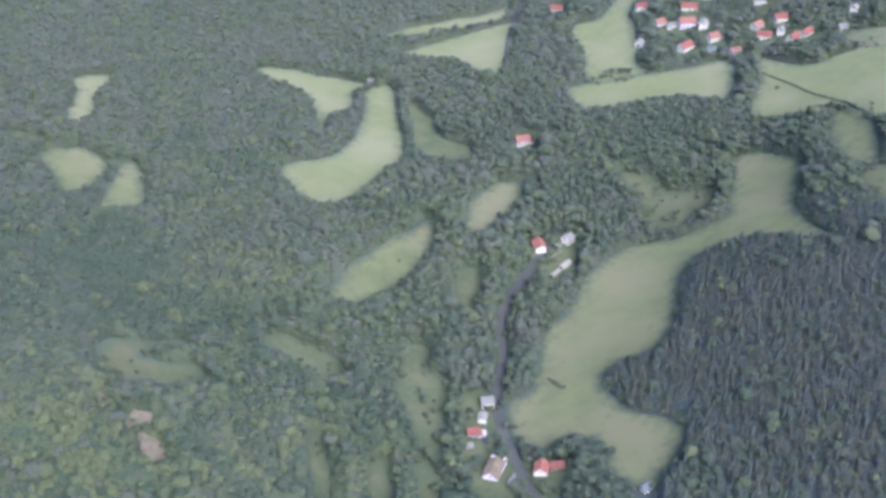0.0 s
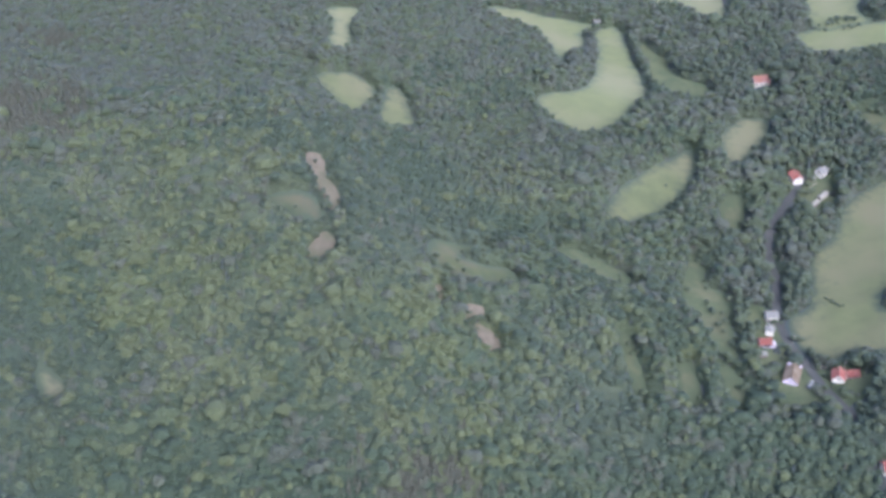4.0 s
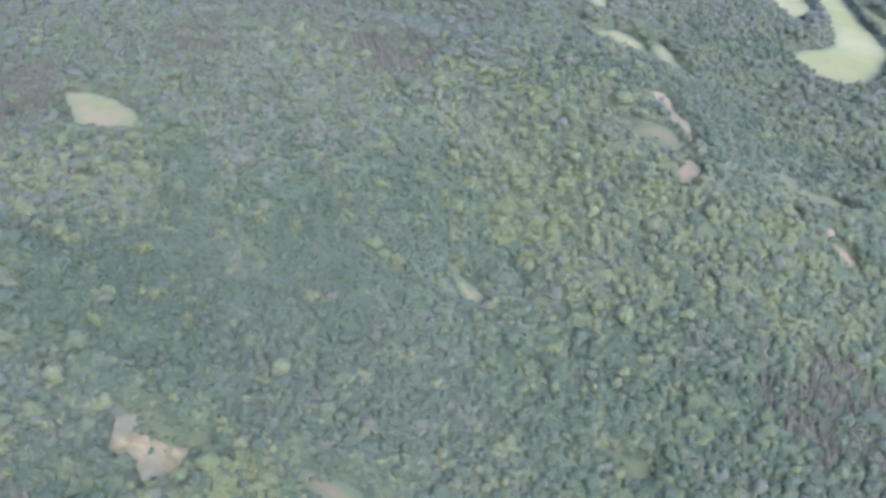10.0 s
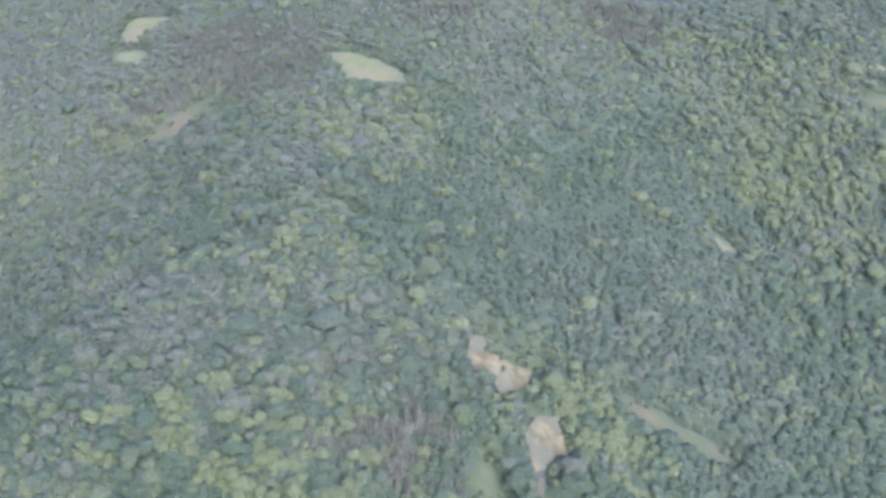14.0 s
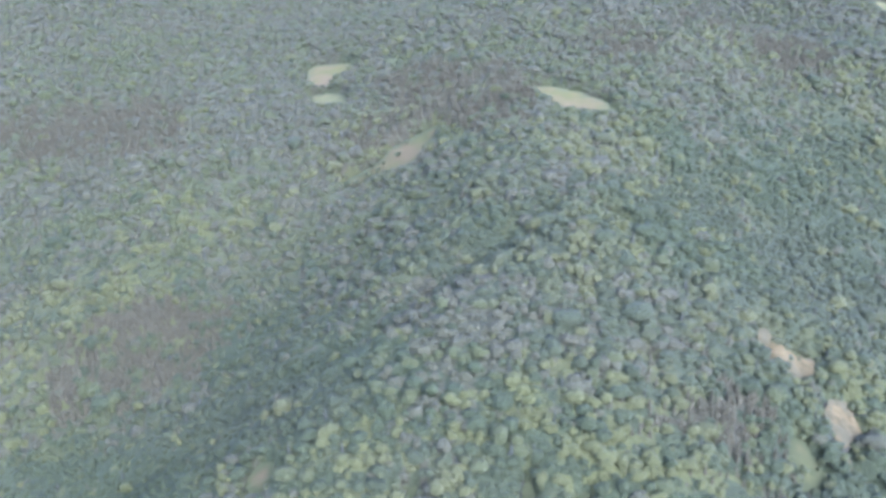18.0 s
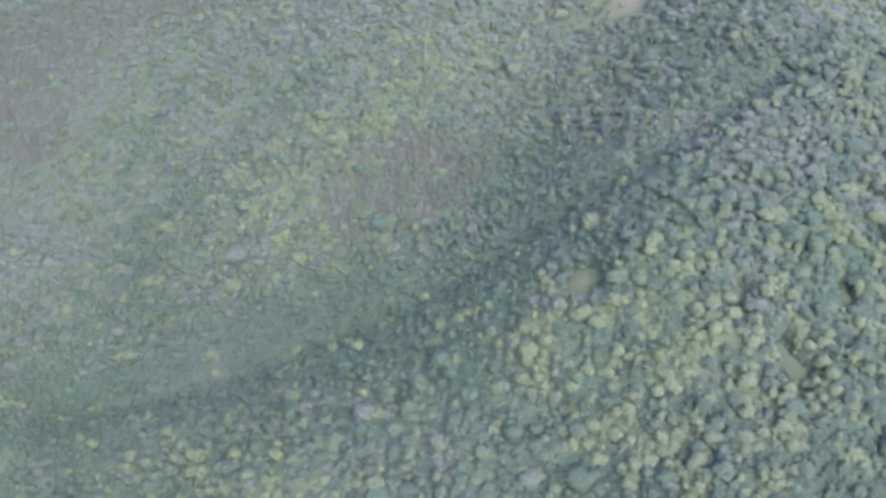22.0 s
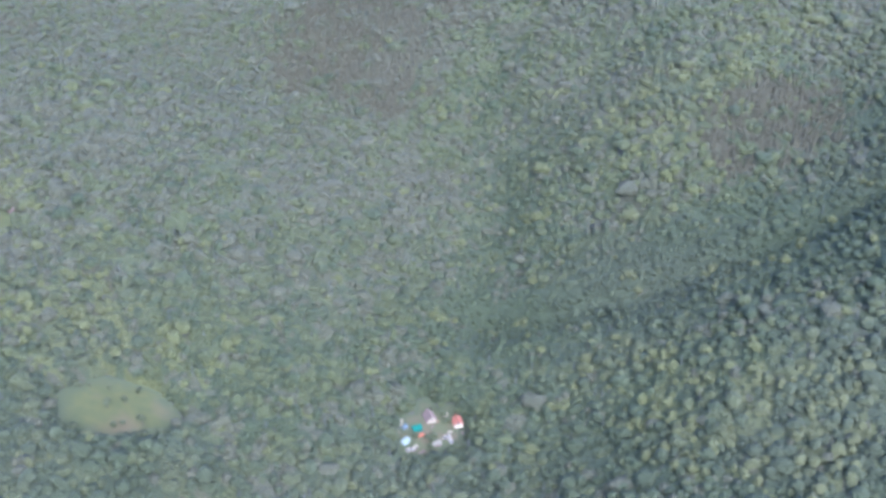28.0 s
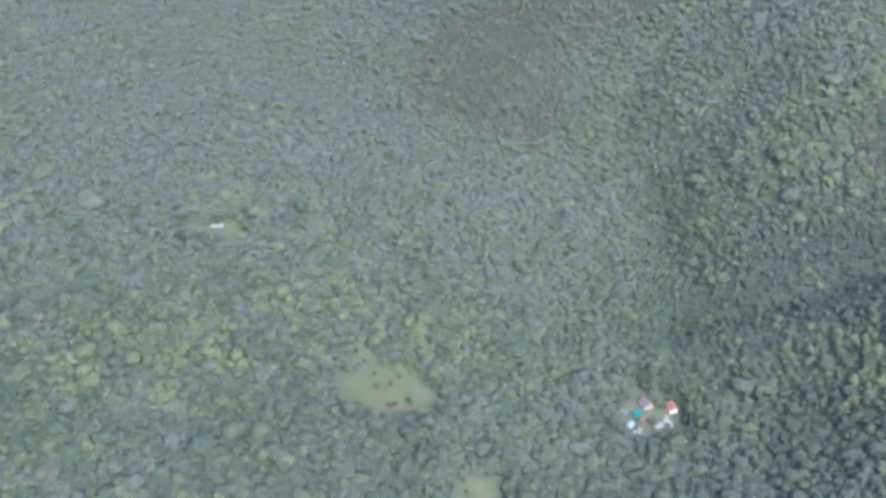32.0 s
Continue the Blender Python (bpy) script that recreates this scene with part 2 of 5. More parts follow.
def ground_z(x, y):
    x, y = np.asarray(x, float), np.asarray(y, float)
    z = np.full(x.shape, BASE)
    for hx, hy, hh, rx, ry, turn in HILLS:
        c, s = math.cos(turn), math.sin(turn)
        u, v = (x - hx) * c + (y - hy) * s, -(x - hx) * s + (y - hy) * c
        z = z + hh * np.exp(-(u / rx) ** 2 - (v / ry) ** 2)
    for kx, ky, kh, kr in KNOLLS:
        z = z + kh * np.exp(-((x - kx) ** 2 + (y - ky) ** 2) / kr ** 2)
    return z - gully(x, y)


def z_at(x, y):
    return float(ground_z(x, y))


def mesh_of(name, verts, faces, mats, smooth=False, index=None):
    me = bpy.data.meshes.new(name)
    verts, faces = np.asarray(verts, np.float32), np.asarray(faces, np.int32)
    n, k = faces.shape
    me.vertices.add(len(verts))
    me.vertices.foreach_set("co", verts.ravel())
    me.loops.add(n * k)
    me.loops.foreach_set("vertex_index", faces.ravel())
    me.polygons.add(n)
    me.polygons.foreach_set("loop_start", np.arange(0, n * k, k, dtype=np.int32))
    me.polygons.foreach_set("use_smooth", np.full(n, smooth))
    for m in mats:
        me.materials.append(m)
    if index is not None:
        me.polygons.foreach_set("material_index", np.asarray(index, np.int32))
    me.update(calc_edges=True)
    return me


def spread(lo, hi, step, far, growth=1.25):
    inner = list(np.arange(lo, hi + 0.1, step))
    a, s = inner[-1], step
    while a < far:
        s *= growth
        a += s
        inner.append(a)
    a, s = inner[0], step
    while a > -far:
        s *= growth
        a -= s
        inner.insert(0, a)
    return np.array(inner)


gx, gy = spread(-1600, 460, 8, 4800), spread(-200, 1320, 8, 4800)
GX, GY = np.meshgrid(gx, gy)
nx, ny = len(gx), len(gy)
gi = (np.arange(ny - 1)[:, None] * nx + np.arange(nx - 1)).ravel()
ground = new("ground", mesh_of("ground", np.stack([GX.ravel(), GY.ravel(), ground_z(GX, GY).ravel()], 1),
                               np.stack([gi, gi + 1, gi + 1 + nx, gi + nx], 1), [FLOOR], True))
tagged(ground, "dark leaf-littered forest ground of rolling hills", "ground", kind="structure")


# ---- open patches: meadows, clearings, bare rock ----
from mathutils.geometry import delaunay_2d_cdt

PATCHES = []


def rounded(points, steps=4):
    """A smooth closed outline through its corners."""
    p = np.array(points, float)
    n, out = len(p), []
    for i in range(n):
        a, b, c, d = p[i - 1], p[i], p[(i + 1) % n], p[(i + 2) % n]
        for t in np.arange(steps) / steps:
            out.append(0.5 * (2 * b + (c - a) * t + (2 * a - 5 * b + 4 * c - d) * t * t + (3 * b - a - 3 * c + d) * t ** 3))
    return np.array(out)


def inside(poly, x, y):
    x, y = np.asarray(x, float), np.asarray(y, float)
    hit = np.zeros(x.shape, bool)
    for (ax, ay), (bx, by) in zip(poly, np.roll(poly, -1, 0)):
        if ay != by:
            hit ^= ((ay > y) != (by > y)) & (x < (bx - ax) * (y - ay) / (by - ay) + ax)
    return hit


def grown(line, by):
    """The outline moved outwards by so many metres."""
    t = np.roll(line, -1, 0) - np.roll(line, 1, 0)
    area = np.sum(line[:, 0] * np.roll(line[:, 1], -1) - np.roll(line[:, 0], -1) * line[:, 1])
    out = np.stack([t[:, 1], -t[:, 0]], 1) * np.sign(area)
    return line + out / np.maximum(np.linalg.norm(out, axis=1), 0.01)[:, None] * by


def ragged(line, by):
    """The outline with uneven bays and tongues."""
    f = np.array([(noise.noise((x / 9, y / 9, 5.5)), noise.noise((x / 9, y / 9, 25.5))) for x, y in line])
    g = np.array([(noise.noise((x / 3.5, y / 3.5, 45.5)), noise.noise((x / 3.5, y / 3.5, 65.5))) for x, y in line])
    return line + f * by + g * by * 0.5


SCRUB = []


def patch(name, points, mat, label, category, lift=0.35, rough=0.0, step=4.5, keep_clear=True):
    line = ragged(rounded(points, 6), 2.6)
    if mat in (GRASS_DIM, ROCK_PINK, EARTH, SCRUBLAND, BARE):
        SCRUB.append(line)
    lo, hi = line.min(0), line.max(0)
    px, py = np.meshgrid(np.arange(lo[0], hi[0], step), np.arange(lo[1], hi[1], step))
    px = px.ravel() + np.random.uniform(-.3, .3, px.size) * step
    py = py.ravel() + np.random.uniform(-.3, .3, py.size) * step
    ok = inside(line, px, py)
    pts = [Vector(v) for v in line] + [Vector(v) for v in zip(px[ok], py[ok])]
    n = len(line)
    vs, _, fs, *_ = delaunay_2d_cdt(pts, [(i, (i + 1) % n) for i in range(n)], [], 1, 1e-4)
    v = np.array([(a.x, a.y) for a in vs])
    z = ground_z(v[:, 0], v[:, 1]) + lift
    if rough:
        z = z + np.array([noise.fractal((a * 0.11, b * 0.11, 3.0), 1.0, 2.1, 4) for a, b in v]) * rough + rough * 0.8
    me = mesh_of(name, np.c_[v, z], fs, [mat], rough == 0)
    off = np.sqrt(((v[:, None] - line[None]) ** 2).sum(-1)).min(1)
    me.attributes.new("rim", "FLOAT", "POINT").data.foreach_set("value", np.exp(-off / 5.0).astype(np.float32))
    ob = new(name, me)
    tagged(ob, label, category, kind="structure")
    if keep_clear:
        PATCHES.append((line, lo - 1, hi + 1))
    return ob


SPARSE = []


def garden(points):
    patch("garden", points, GARDEN, "green gardens and yards between the houses", "garden", lift=0.2, keep_clear=False)
    line = rounded(points)
    SPARSE.append((line, line.min(0), line.max(0)))


patch("meadow", [(208, 794), (234, 748), (217, 684), (224, 638), (181, 672), (150, 663), (137, 618), (123, 581), (95, 571), (89, 559), (98, 530), (121, 510), (117, 486), (98, 462), (85, 473), (78, 507), (64, 513), (51, 505), (35, 530), (36, 554), (51, 570), (59, 614), (78, 645), (91, 675), (120, 708), (177, 709), (190, 739)],
      GRASS, "pale green mown meadow between dark woods", "meadow")
patch("meadow", [(-62, 969), (-43, 974), (-35, 923), (-29, 825), (-45, 783), (-62, 751), (-89, 750), (-113, 795), (-79, 820), (-66, 880), (-62, 929)],
      GRASS_HAZED, "pale green mown meadow between dark woods", "meadow")
patch("meadow", [(-159, 1005), (-126, 1007), (-65, 981), (-73, 959), (-72, 923), (-89, 902), (-91, 848), (-98, 897), (-106, 940), (-122, 968), (-142, 979)],
      GRASS_HAZED, "pale green mown meadow between dark woods", "meadow")
patch("meadow", [(-34, 1054), (-11, 1076), (64, 1127), (65, 1089), (48, 983), (23, 1002), (8, 1023), (-21, 1035)],
      GRASS_HAZED, "pale green mown meadow between dark woods", "meadow")
patch("meadow", [(-53, 1097), (9, 1142), (52, 1162), (64, 1186), (66, 1169), (57, 1135), (36, 1123), (-1, 1104), (-43, 1085)],
      GRASS_HAZED, "pale green mown meadow between dark woods", "meadow")
patch("meadow", [(115, 1081), (140, 1092), (158, 1130), (181, 1188), (208, 1172), (184, 1128), (169, 1098), (167, 1042), (161, 974), (164, 949), (143, 941), (117, 949), (118, 1002)],
      GRASS_HAZED, "pale green mown meadow between dark woods", "meadow")
patch("meadow", [(102, 939), (135, 949), (188, 944), (225, 944), (224, 901), (212, 880), (172, 895), (128, 891), (104, 905)],
      GRASS_HAZED, "pale green mown meadow between dark woods", "meadow")
patch("meadow", [(250, 938), (282, 903), (339, 919), (357, 884), (314, 755), (284, 769), (272, 806), (246, 818), (224, 846), (241, 892)],
      GRASS_HAZED, "pale green mown meadow between dark woods", "meadow")
patch("meadow", [(270, 798), (284, 784), (278, 728), (268, 701), (254, 722), (258, 760)],
      GRASS, "pale green mown meadow between dark woods", "meadow")
patch("meadow", [(257, 694), (273, 697), (290, 676), (279, 642), (260, 655), (254, 673)],
      GRASS_DIM, "dim green rough grass strip among trees", "meadow")
patch("meadow", [(127, 803), (150, 796), (155, 773), (183, 760), (170, 727), (147, 721), (134, 736), (136, 764), (131, 775)],
      GRASS_DIM, "dim green rough grass strip among trees", "meadow")
patch("meadow", [(15, 725), (22, 768), (39, 795), (57, 795), (51, 760), (36, 728), (21, 713)],
      GRASS, "pale green mown meadow between dark woods", "meadow")
patch("meadow", [(-69, 635), (-68, 649), (-49, 685), (-13, 722), (-4, 725), (-5, 699), (-16, 677), (-33, 650), (-51, 638)],
      GRASS, "pale green mown meadow between dark woods", "meadow")
patch("meadow", [(-27, 557), (-17, 616), (-10, 603), (-8, 583), (2, 575), (2, 543), (-4, 497), (-15, 510), (-20, 534)],
      GRASS_DIM, "dim green rough grass strip among trees", "meadow")
patch("meadow", [(-102, 597), (-80, 595), (-56, 576), (-57, 555), (-79, 563), (-97, 577)],
      GRASS_DIM, "dim green rough grass strip among trees", "meadow")
patch("meadow", [(-176, 530), (-160, 546), (-141, 565), (-140, 553), (-156, 530), (-146, 533), (-129, 539), (-124, 521), (-136, 513), (-157, 502), (-170, 503)],
      SCRUBLAND, "dim green rough grass strip among trees", "meadow")
patch("meadow", [(-274, 770), (-253, 797), (-231, 782), (-232, 757), (-242, 718), (-258, 748)],
      GRASS, "pale green mown meadow between dark woods", "meadow")
patch("meadow", [(-223, 783), (-215, 793), (-206, 771), (-199, 733), (-222, 698)],
      GRASS, "pale green mown meadow between dark woods", "meadow")
patch("meadow", [(-284, 912), (-259, 930), (-259, 885), (-256, 839), (-271, 832), (-275, 880)],
      GRASS_HAZED, "pale green mown meadow between dark woods", "meadow")
patch("meadow", [(6, 676), (20, 679), (23, 662), (16, 640), (7, 650)],
      GRASS_DIM, "dim green rough grass strip among trees", "meadow")
patch("meadow", [(-70, 505), (-61, 500), (-56, 460), (-63, 459)],
      GRASS_DIM, "dim green rough grass strip among trees", "meadow")
patch("meadow", [(-39, 492), (-27, 489), (-27, 458), (-36, 459)],
      GRASS_DIM, "dim green rough grass strip among trees", "meadow")
patch("meadow", [(-15, 501), (-2, 480), (-4, 455), (-13, 468)],
      GRASS_DIM, "dim green rough grass strip among trees", "meadow")
patch("meadow", [(320, 953), (376, 941), (359, 889), (317, 913)],
      GRASS_DRY, "yellowish dry grass field between trees", "meadow")
patch("meadow", [(-304, 807), (-282, 800), (-279, 786), (-296, 791)],
      GRASS_DIM, "dim green rough grass strip among trees", "meadow")
patch("meadow", [(-28, 947), (-11, 911), (-2, 877), (21, 855), (12, 825), (-16, 838), (-23, 887)],
      GARDEN, "dark green young plantation beside the pale meadow", "meadow")
patch("clearing", [(-588, 506), (-565, 502), (-545, 487), (-531, 463), (-546, 454), (-565, 457), (-578, 484)],
      GRASS_PINK, "grassy clearing in the forest on the hill", "clearing", step=4.0)
patch("clearing", [(-747, 593), (-756, 638), (-746, 647), (-717, 627), (-716, 606), (-729, 596), (-730, 577)],
      GRASS_PINK, "grassy clearing in the forest on the hill", "clearing", step=4.0)
patch("clearing", [(-743, 555), (-740, 569), (-718, 560), (-708, 526), (-726, 527)],
      GRASS_DRY, "grassy clearing in the forest on the hill", "clearing", step=4.0)
patch("clearing", [(-696, 411), (-680, 423), (-671, 437), (-659, 450), (-646, 461), (-638, 450), (-645, 428), (-650, 406), (-668, 403), (-688, 396)],
      SCRUBLAND, "grassy clearing in the forest on the hill", "clearing", step=4.0)
patch("clearing", [(-552, 292), (-543, 291), (-530, 277), (-534, 272), (-547, 281)],
      GRASS_DRY, "grassy clearing in the forest on the hill", "clearing", step=4.0)
patch("clearing", [(-360, 420), (-355, 418), (-347, 407), (-342, 399), (-349, 392), (-355, 402)],
      GRASS_DRY, "grassy clearing in the forest on the hill", "clearing", step=4.0)
patch("clearing", [(-412, 238), (-396, 241), (-376, 238), (-355, 238), (-358, 227), (-381, 224), (-407, 227)],
      SCRUBLAND, "grassy clearing in the forest on the hill", "clearing", step=4.0)
patch("clearing", [(-280, 313), (-263, 312), (-256, 304), (-266, 299)],
      GRASS_DIM, "grassy clearing in the forest on the hill", "clearing", step=4.0)
patch("clearing", [(-471, 160), (-464, 161), (-458, 143), (-472, 131)],
      GRASS_DIM, "grassy clearing in the forest on the hill", "clearing", step=4.0)
patch("clearing", [(-469, 228), (-461, 231), (-445, 232), (-450, 217), (-458, 217), (-466, 219)],
      GRASS_DIM, "grassy clearing in the forest on the hill", "clearing", step=4.0)
patch("rock_face", [(-477, 225), (-473, 230), (-469, 218), (-467, 217), (-460, 220), (-453, 221), (-453, 209), (-457, 203), (-461, 198), (-465, 197), (-469, 203), (-475, 205), (-478, 215)],
      ROCK, "pale bare quarried rock in the wooded slope", "rock", rough=2.4, step=2.0)
patch("rock_face", [(-453, 183), (-449, 194), (-437, 201), (-436, 192), (-438, 174), (-449, 166), (-452, 175)],
      ROCK, "pale bare quarried rock in the wooded slope", "rock", rough=2.4, step=2.0)
patch("scree", [(-236, 489), (-229, 501), (-222, 501), (-224, 492), (-231, 486)],
      ROCK_PINK, "pinkish bare scree between the trees", "rock", rough=0.9, step=2.0)
patch("scree", [(-246, 565), (-238, 568), (-232, 548), (-223, 533), (-226, 521), (-231, 527), (-238, 542)],
      ROCK_PINK, "pinkish bare scree between the trees", "rock", rough=0.9, step=2.0)
patch("clearing", [(-264, 526), (-243, 530), (-230, 524), (-231, 509), (-242, 511), (-255, 517)],
      SCRUBLAND, "grassy clearing in the forest on the hill", "clearing", step=4.0)
patch("scree", [(-153, 476), (-149, 485), (-143, 485), (-140, 477), (-143, 475), (-149, 471)],
      ROCK_PINK, "pinkish bare scree between the trees", "rock", rough=0.9, step=2.0)
patch("scree", [(-146, 471), (-141, 471), (-135, 468), (-133, 460), (-138, 459), (-143, 461)],
      ROCK_PINK, "pinkish bare scree between the trees", "rock", rough=0.9, step=2.0)
patch("scree", [(-170, 488), (-166, 492), (-163, 482), (-166, 479)],
      ROCK_PINK, "pinkish bare scree between the trees", "rock", rough=0.9, step=2.0)
patch("bare_patch", [(-563, 98), (-556, 101), (-555, 95), (-559, 80), (-564, 72), (-562, 88)],
      BARE, "small brown patch of bare earth between crowns", "clearing", rough=0.9, step=2.0)
patch("bare_patch", [(-624, 93), (-620, 95), (-620, 87), (-623, 84)],
      BARE, "small brown patch of bare earth between crowns", "clearing", rough=0.9, step=2.0)
patch("bare_patch", [(-608, 70), (-603, 71), (-598, 58), (-603, 49), (-606, 56)],
      BARE, "small brown patch of bare earth between crowns", "clearing", rough=0.9, step=2.0)
patch("bare_patch", [(-582, 104), (-578, 105), (-577, 96), (-581, 94)],
      BARE, "small brown patch of bare earth between crowns", "clearing", rough=0.9, step=2.0)
patch("bare_patch", [(-686, 125), (-677, 112), (-686, 104), (-691, 114)],
      BARE, "small brown patch of bare earth between crowns", "clearing", rough=0.9, step=2.0)
patch("glade", [(-1107, -34), (-1096, -17), (-1077, -16), (-1061, -21), (-1058, -32), (-1073, -52), (-1091, -59), (-1104, -49)],
      SCRUBLAND, "small dim grass glade in the forest", "clearing", step=4.0)
patch("glade", [(-977, 20), (-969, 26), (-974, 33), (-966, 38), (-962, 52), (-954, 45), (-946, 50), (-943, 40), (-936, 36), (-940, 27), (-937, 18), (-947, 15), (-952, 7), (-959, 3), (-970, 3), (-968, 12)],
      EARTH, "trodden earth and grass yard of the camp", "clearing", step=4.0)
patch("glade", [(-1204, 71), (-1185, 90), (-1176, 90), (-1171, 68), (-1185, 65), (-1198, 63)],
      GRASS_DIM, "small dim grass glade in the forest", "clearing", step=4.0)
patch("glade", [(-1048, -86), (-1041, -74), (-1029, -66), (-1027, -91), (-1044, -105)],
      SCRUBLAND, "small dim grass glade in the forest", "clearing", step=4.0)
garden([(175, 1123), (171, 981), (191, 964), (237, 948), (248, 961), (288, 944), (331, 961), (370, 1056), (269, 1135), (185, 1163)])
garden([(6, 560), (21, 567), (29, 551), (34, 510), (48, 498), (65, 495), (66, 475), (48, 460), (10, 463), (7, 516)])
garden([(54, 717), (93, 727), (92, 701), (77, 667), (58, 678)])


def ribbon(name, points, width, mat, label, lift=0.5, thick=0.25):
    p = np.array(points, float)
    fine = []
    for i in range(len(p) - 1):
        a, b, c, d = p[max(i - 1, 0)], p[i], p[i + 1], p[min(i + 2, len(p) - 1)]
        for t in np.arange(6) / 6:
            fine.append(0.5 * (2 * b + (c - a) * t + (2 * a - 5 * b + 4 * c - d) * t * t + (3 * b - a - 3 * c + d) * t ** 3))
    fine = np.array(fine + [p[-1]])
    tang = np.gradient(fine, axis=0)
    side = np.stack([-tang[:, 1], tang[:, 0]], 1) / np.linalg.norm(tang, axis=1)[:, None] * width / 2
    verts, faces = [], []
    z = ground_z(fine[:, 0], fine[:, 1]) + lift
    for (x, y), (sx, sy), zz in zip(fine, side, z):
        verts += [(x - sx, y - sy, zz - thick), (x - sx, y - sy, zz), (x + sx, y + sy, zz), (x + sx, y + sy, zz - thick)]
    for i in range(len(fine) - 1):
        a = 4 * i
        faces += [(a + k, a + k + 1, a + k + 5, a + k + 4) for k in range(3)]
    ob = new(name, mesh_of(name, verts, faces, [mat]))
    tagged(ob, label, "road", kind="structure")
    line = np.r_[fine - side * 1.2, (fine + side * 1.2)[::-1]]
    PATCHES.append((line, line.min(0), line.max(0)))


ribbon("road", [(52, 450), (42, 477), (36, 511), (31, 531), (29, 554), (32, 578), (35, 600), (34, 622), (37, 643), (46, 663), (58, 686), (71, 713)],
       5.2, ASPHALT, "grey asphalt valley road winding past houses")
ribbon("road", [(78, 1186), (68, 1134), (59, 1075), (54, 1014)],
       4.4, ASPHALT, "grey asphalt road between trees below the village")
ribbon("track", [(-445, 165), (-445, 156), (-438, 152), (-430, 147), (-422, 141)],
       2.6, EARTH, "pale dirt track below the quarry")
CLEAR_SPOTS = []


# ---- houses ----
def part(name, bm, mat, parent, label="", smooth=False):
    me = bpy.data.meshes.new(name)
    bm.to_mesh(me)
    bm.free()
    me.materials.append(mat)
    ob = new(name, me)
    ob.parent = parent
    if label:
        ob["label"] = label
    return ob


def box(bm, x0, x1, y0, y1, z0, z1):
    v = [bm.verts.new(c) for c in ((x0, y0, z0), (x1, y0, z0), (x1, y1, z0), (x0, y1, z0), (x0, y0, z1), (x1, y0, z1), (x1, y1, z1), (x0, y1, z1))]
    for f in ((3, 2, 1, 0), (4, 5, 6, 7), (0, 1, 5, 4), (1, 2, 6, 5), (2, 3, 7, 6), (3, 0, 4, 7)):
        bm.faces.new([v[i] for i in f])


def slab(bm, a, b, c, d, t):
    """A sloping roof plane with thickness t, from its four corners."""
    lo = [bm.verts.new(p) for p in (a, b, c, d)]
    hi = [bm.verts.new((p[0], p[1], p[2] + t)) for p in (a, b, c, d)]
    bm.faces.new(lo[::-1])
    bm.faces.new(hi)
    for i in range(4):
        bm.faces.new((lo[i], lo[(i + 1) % 4], hi[(i + 1) % 4], hi[i]))


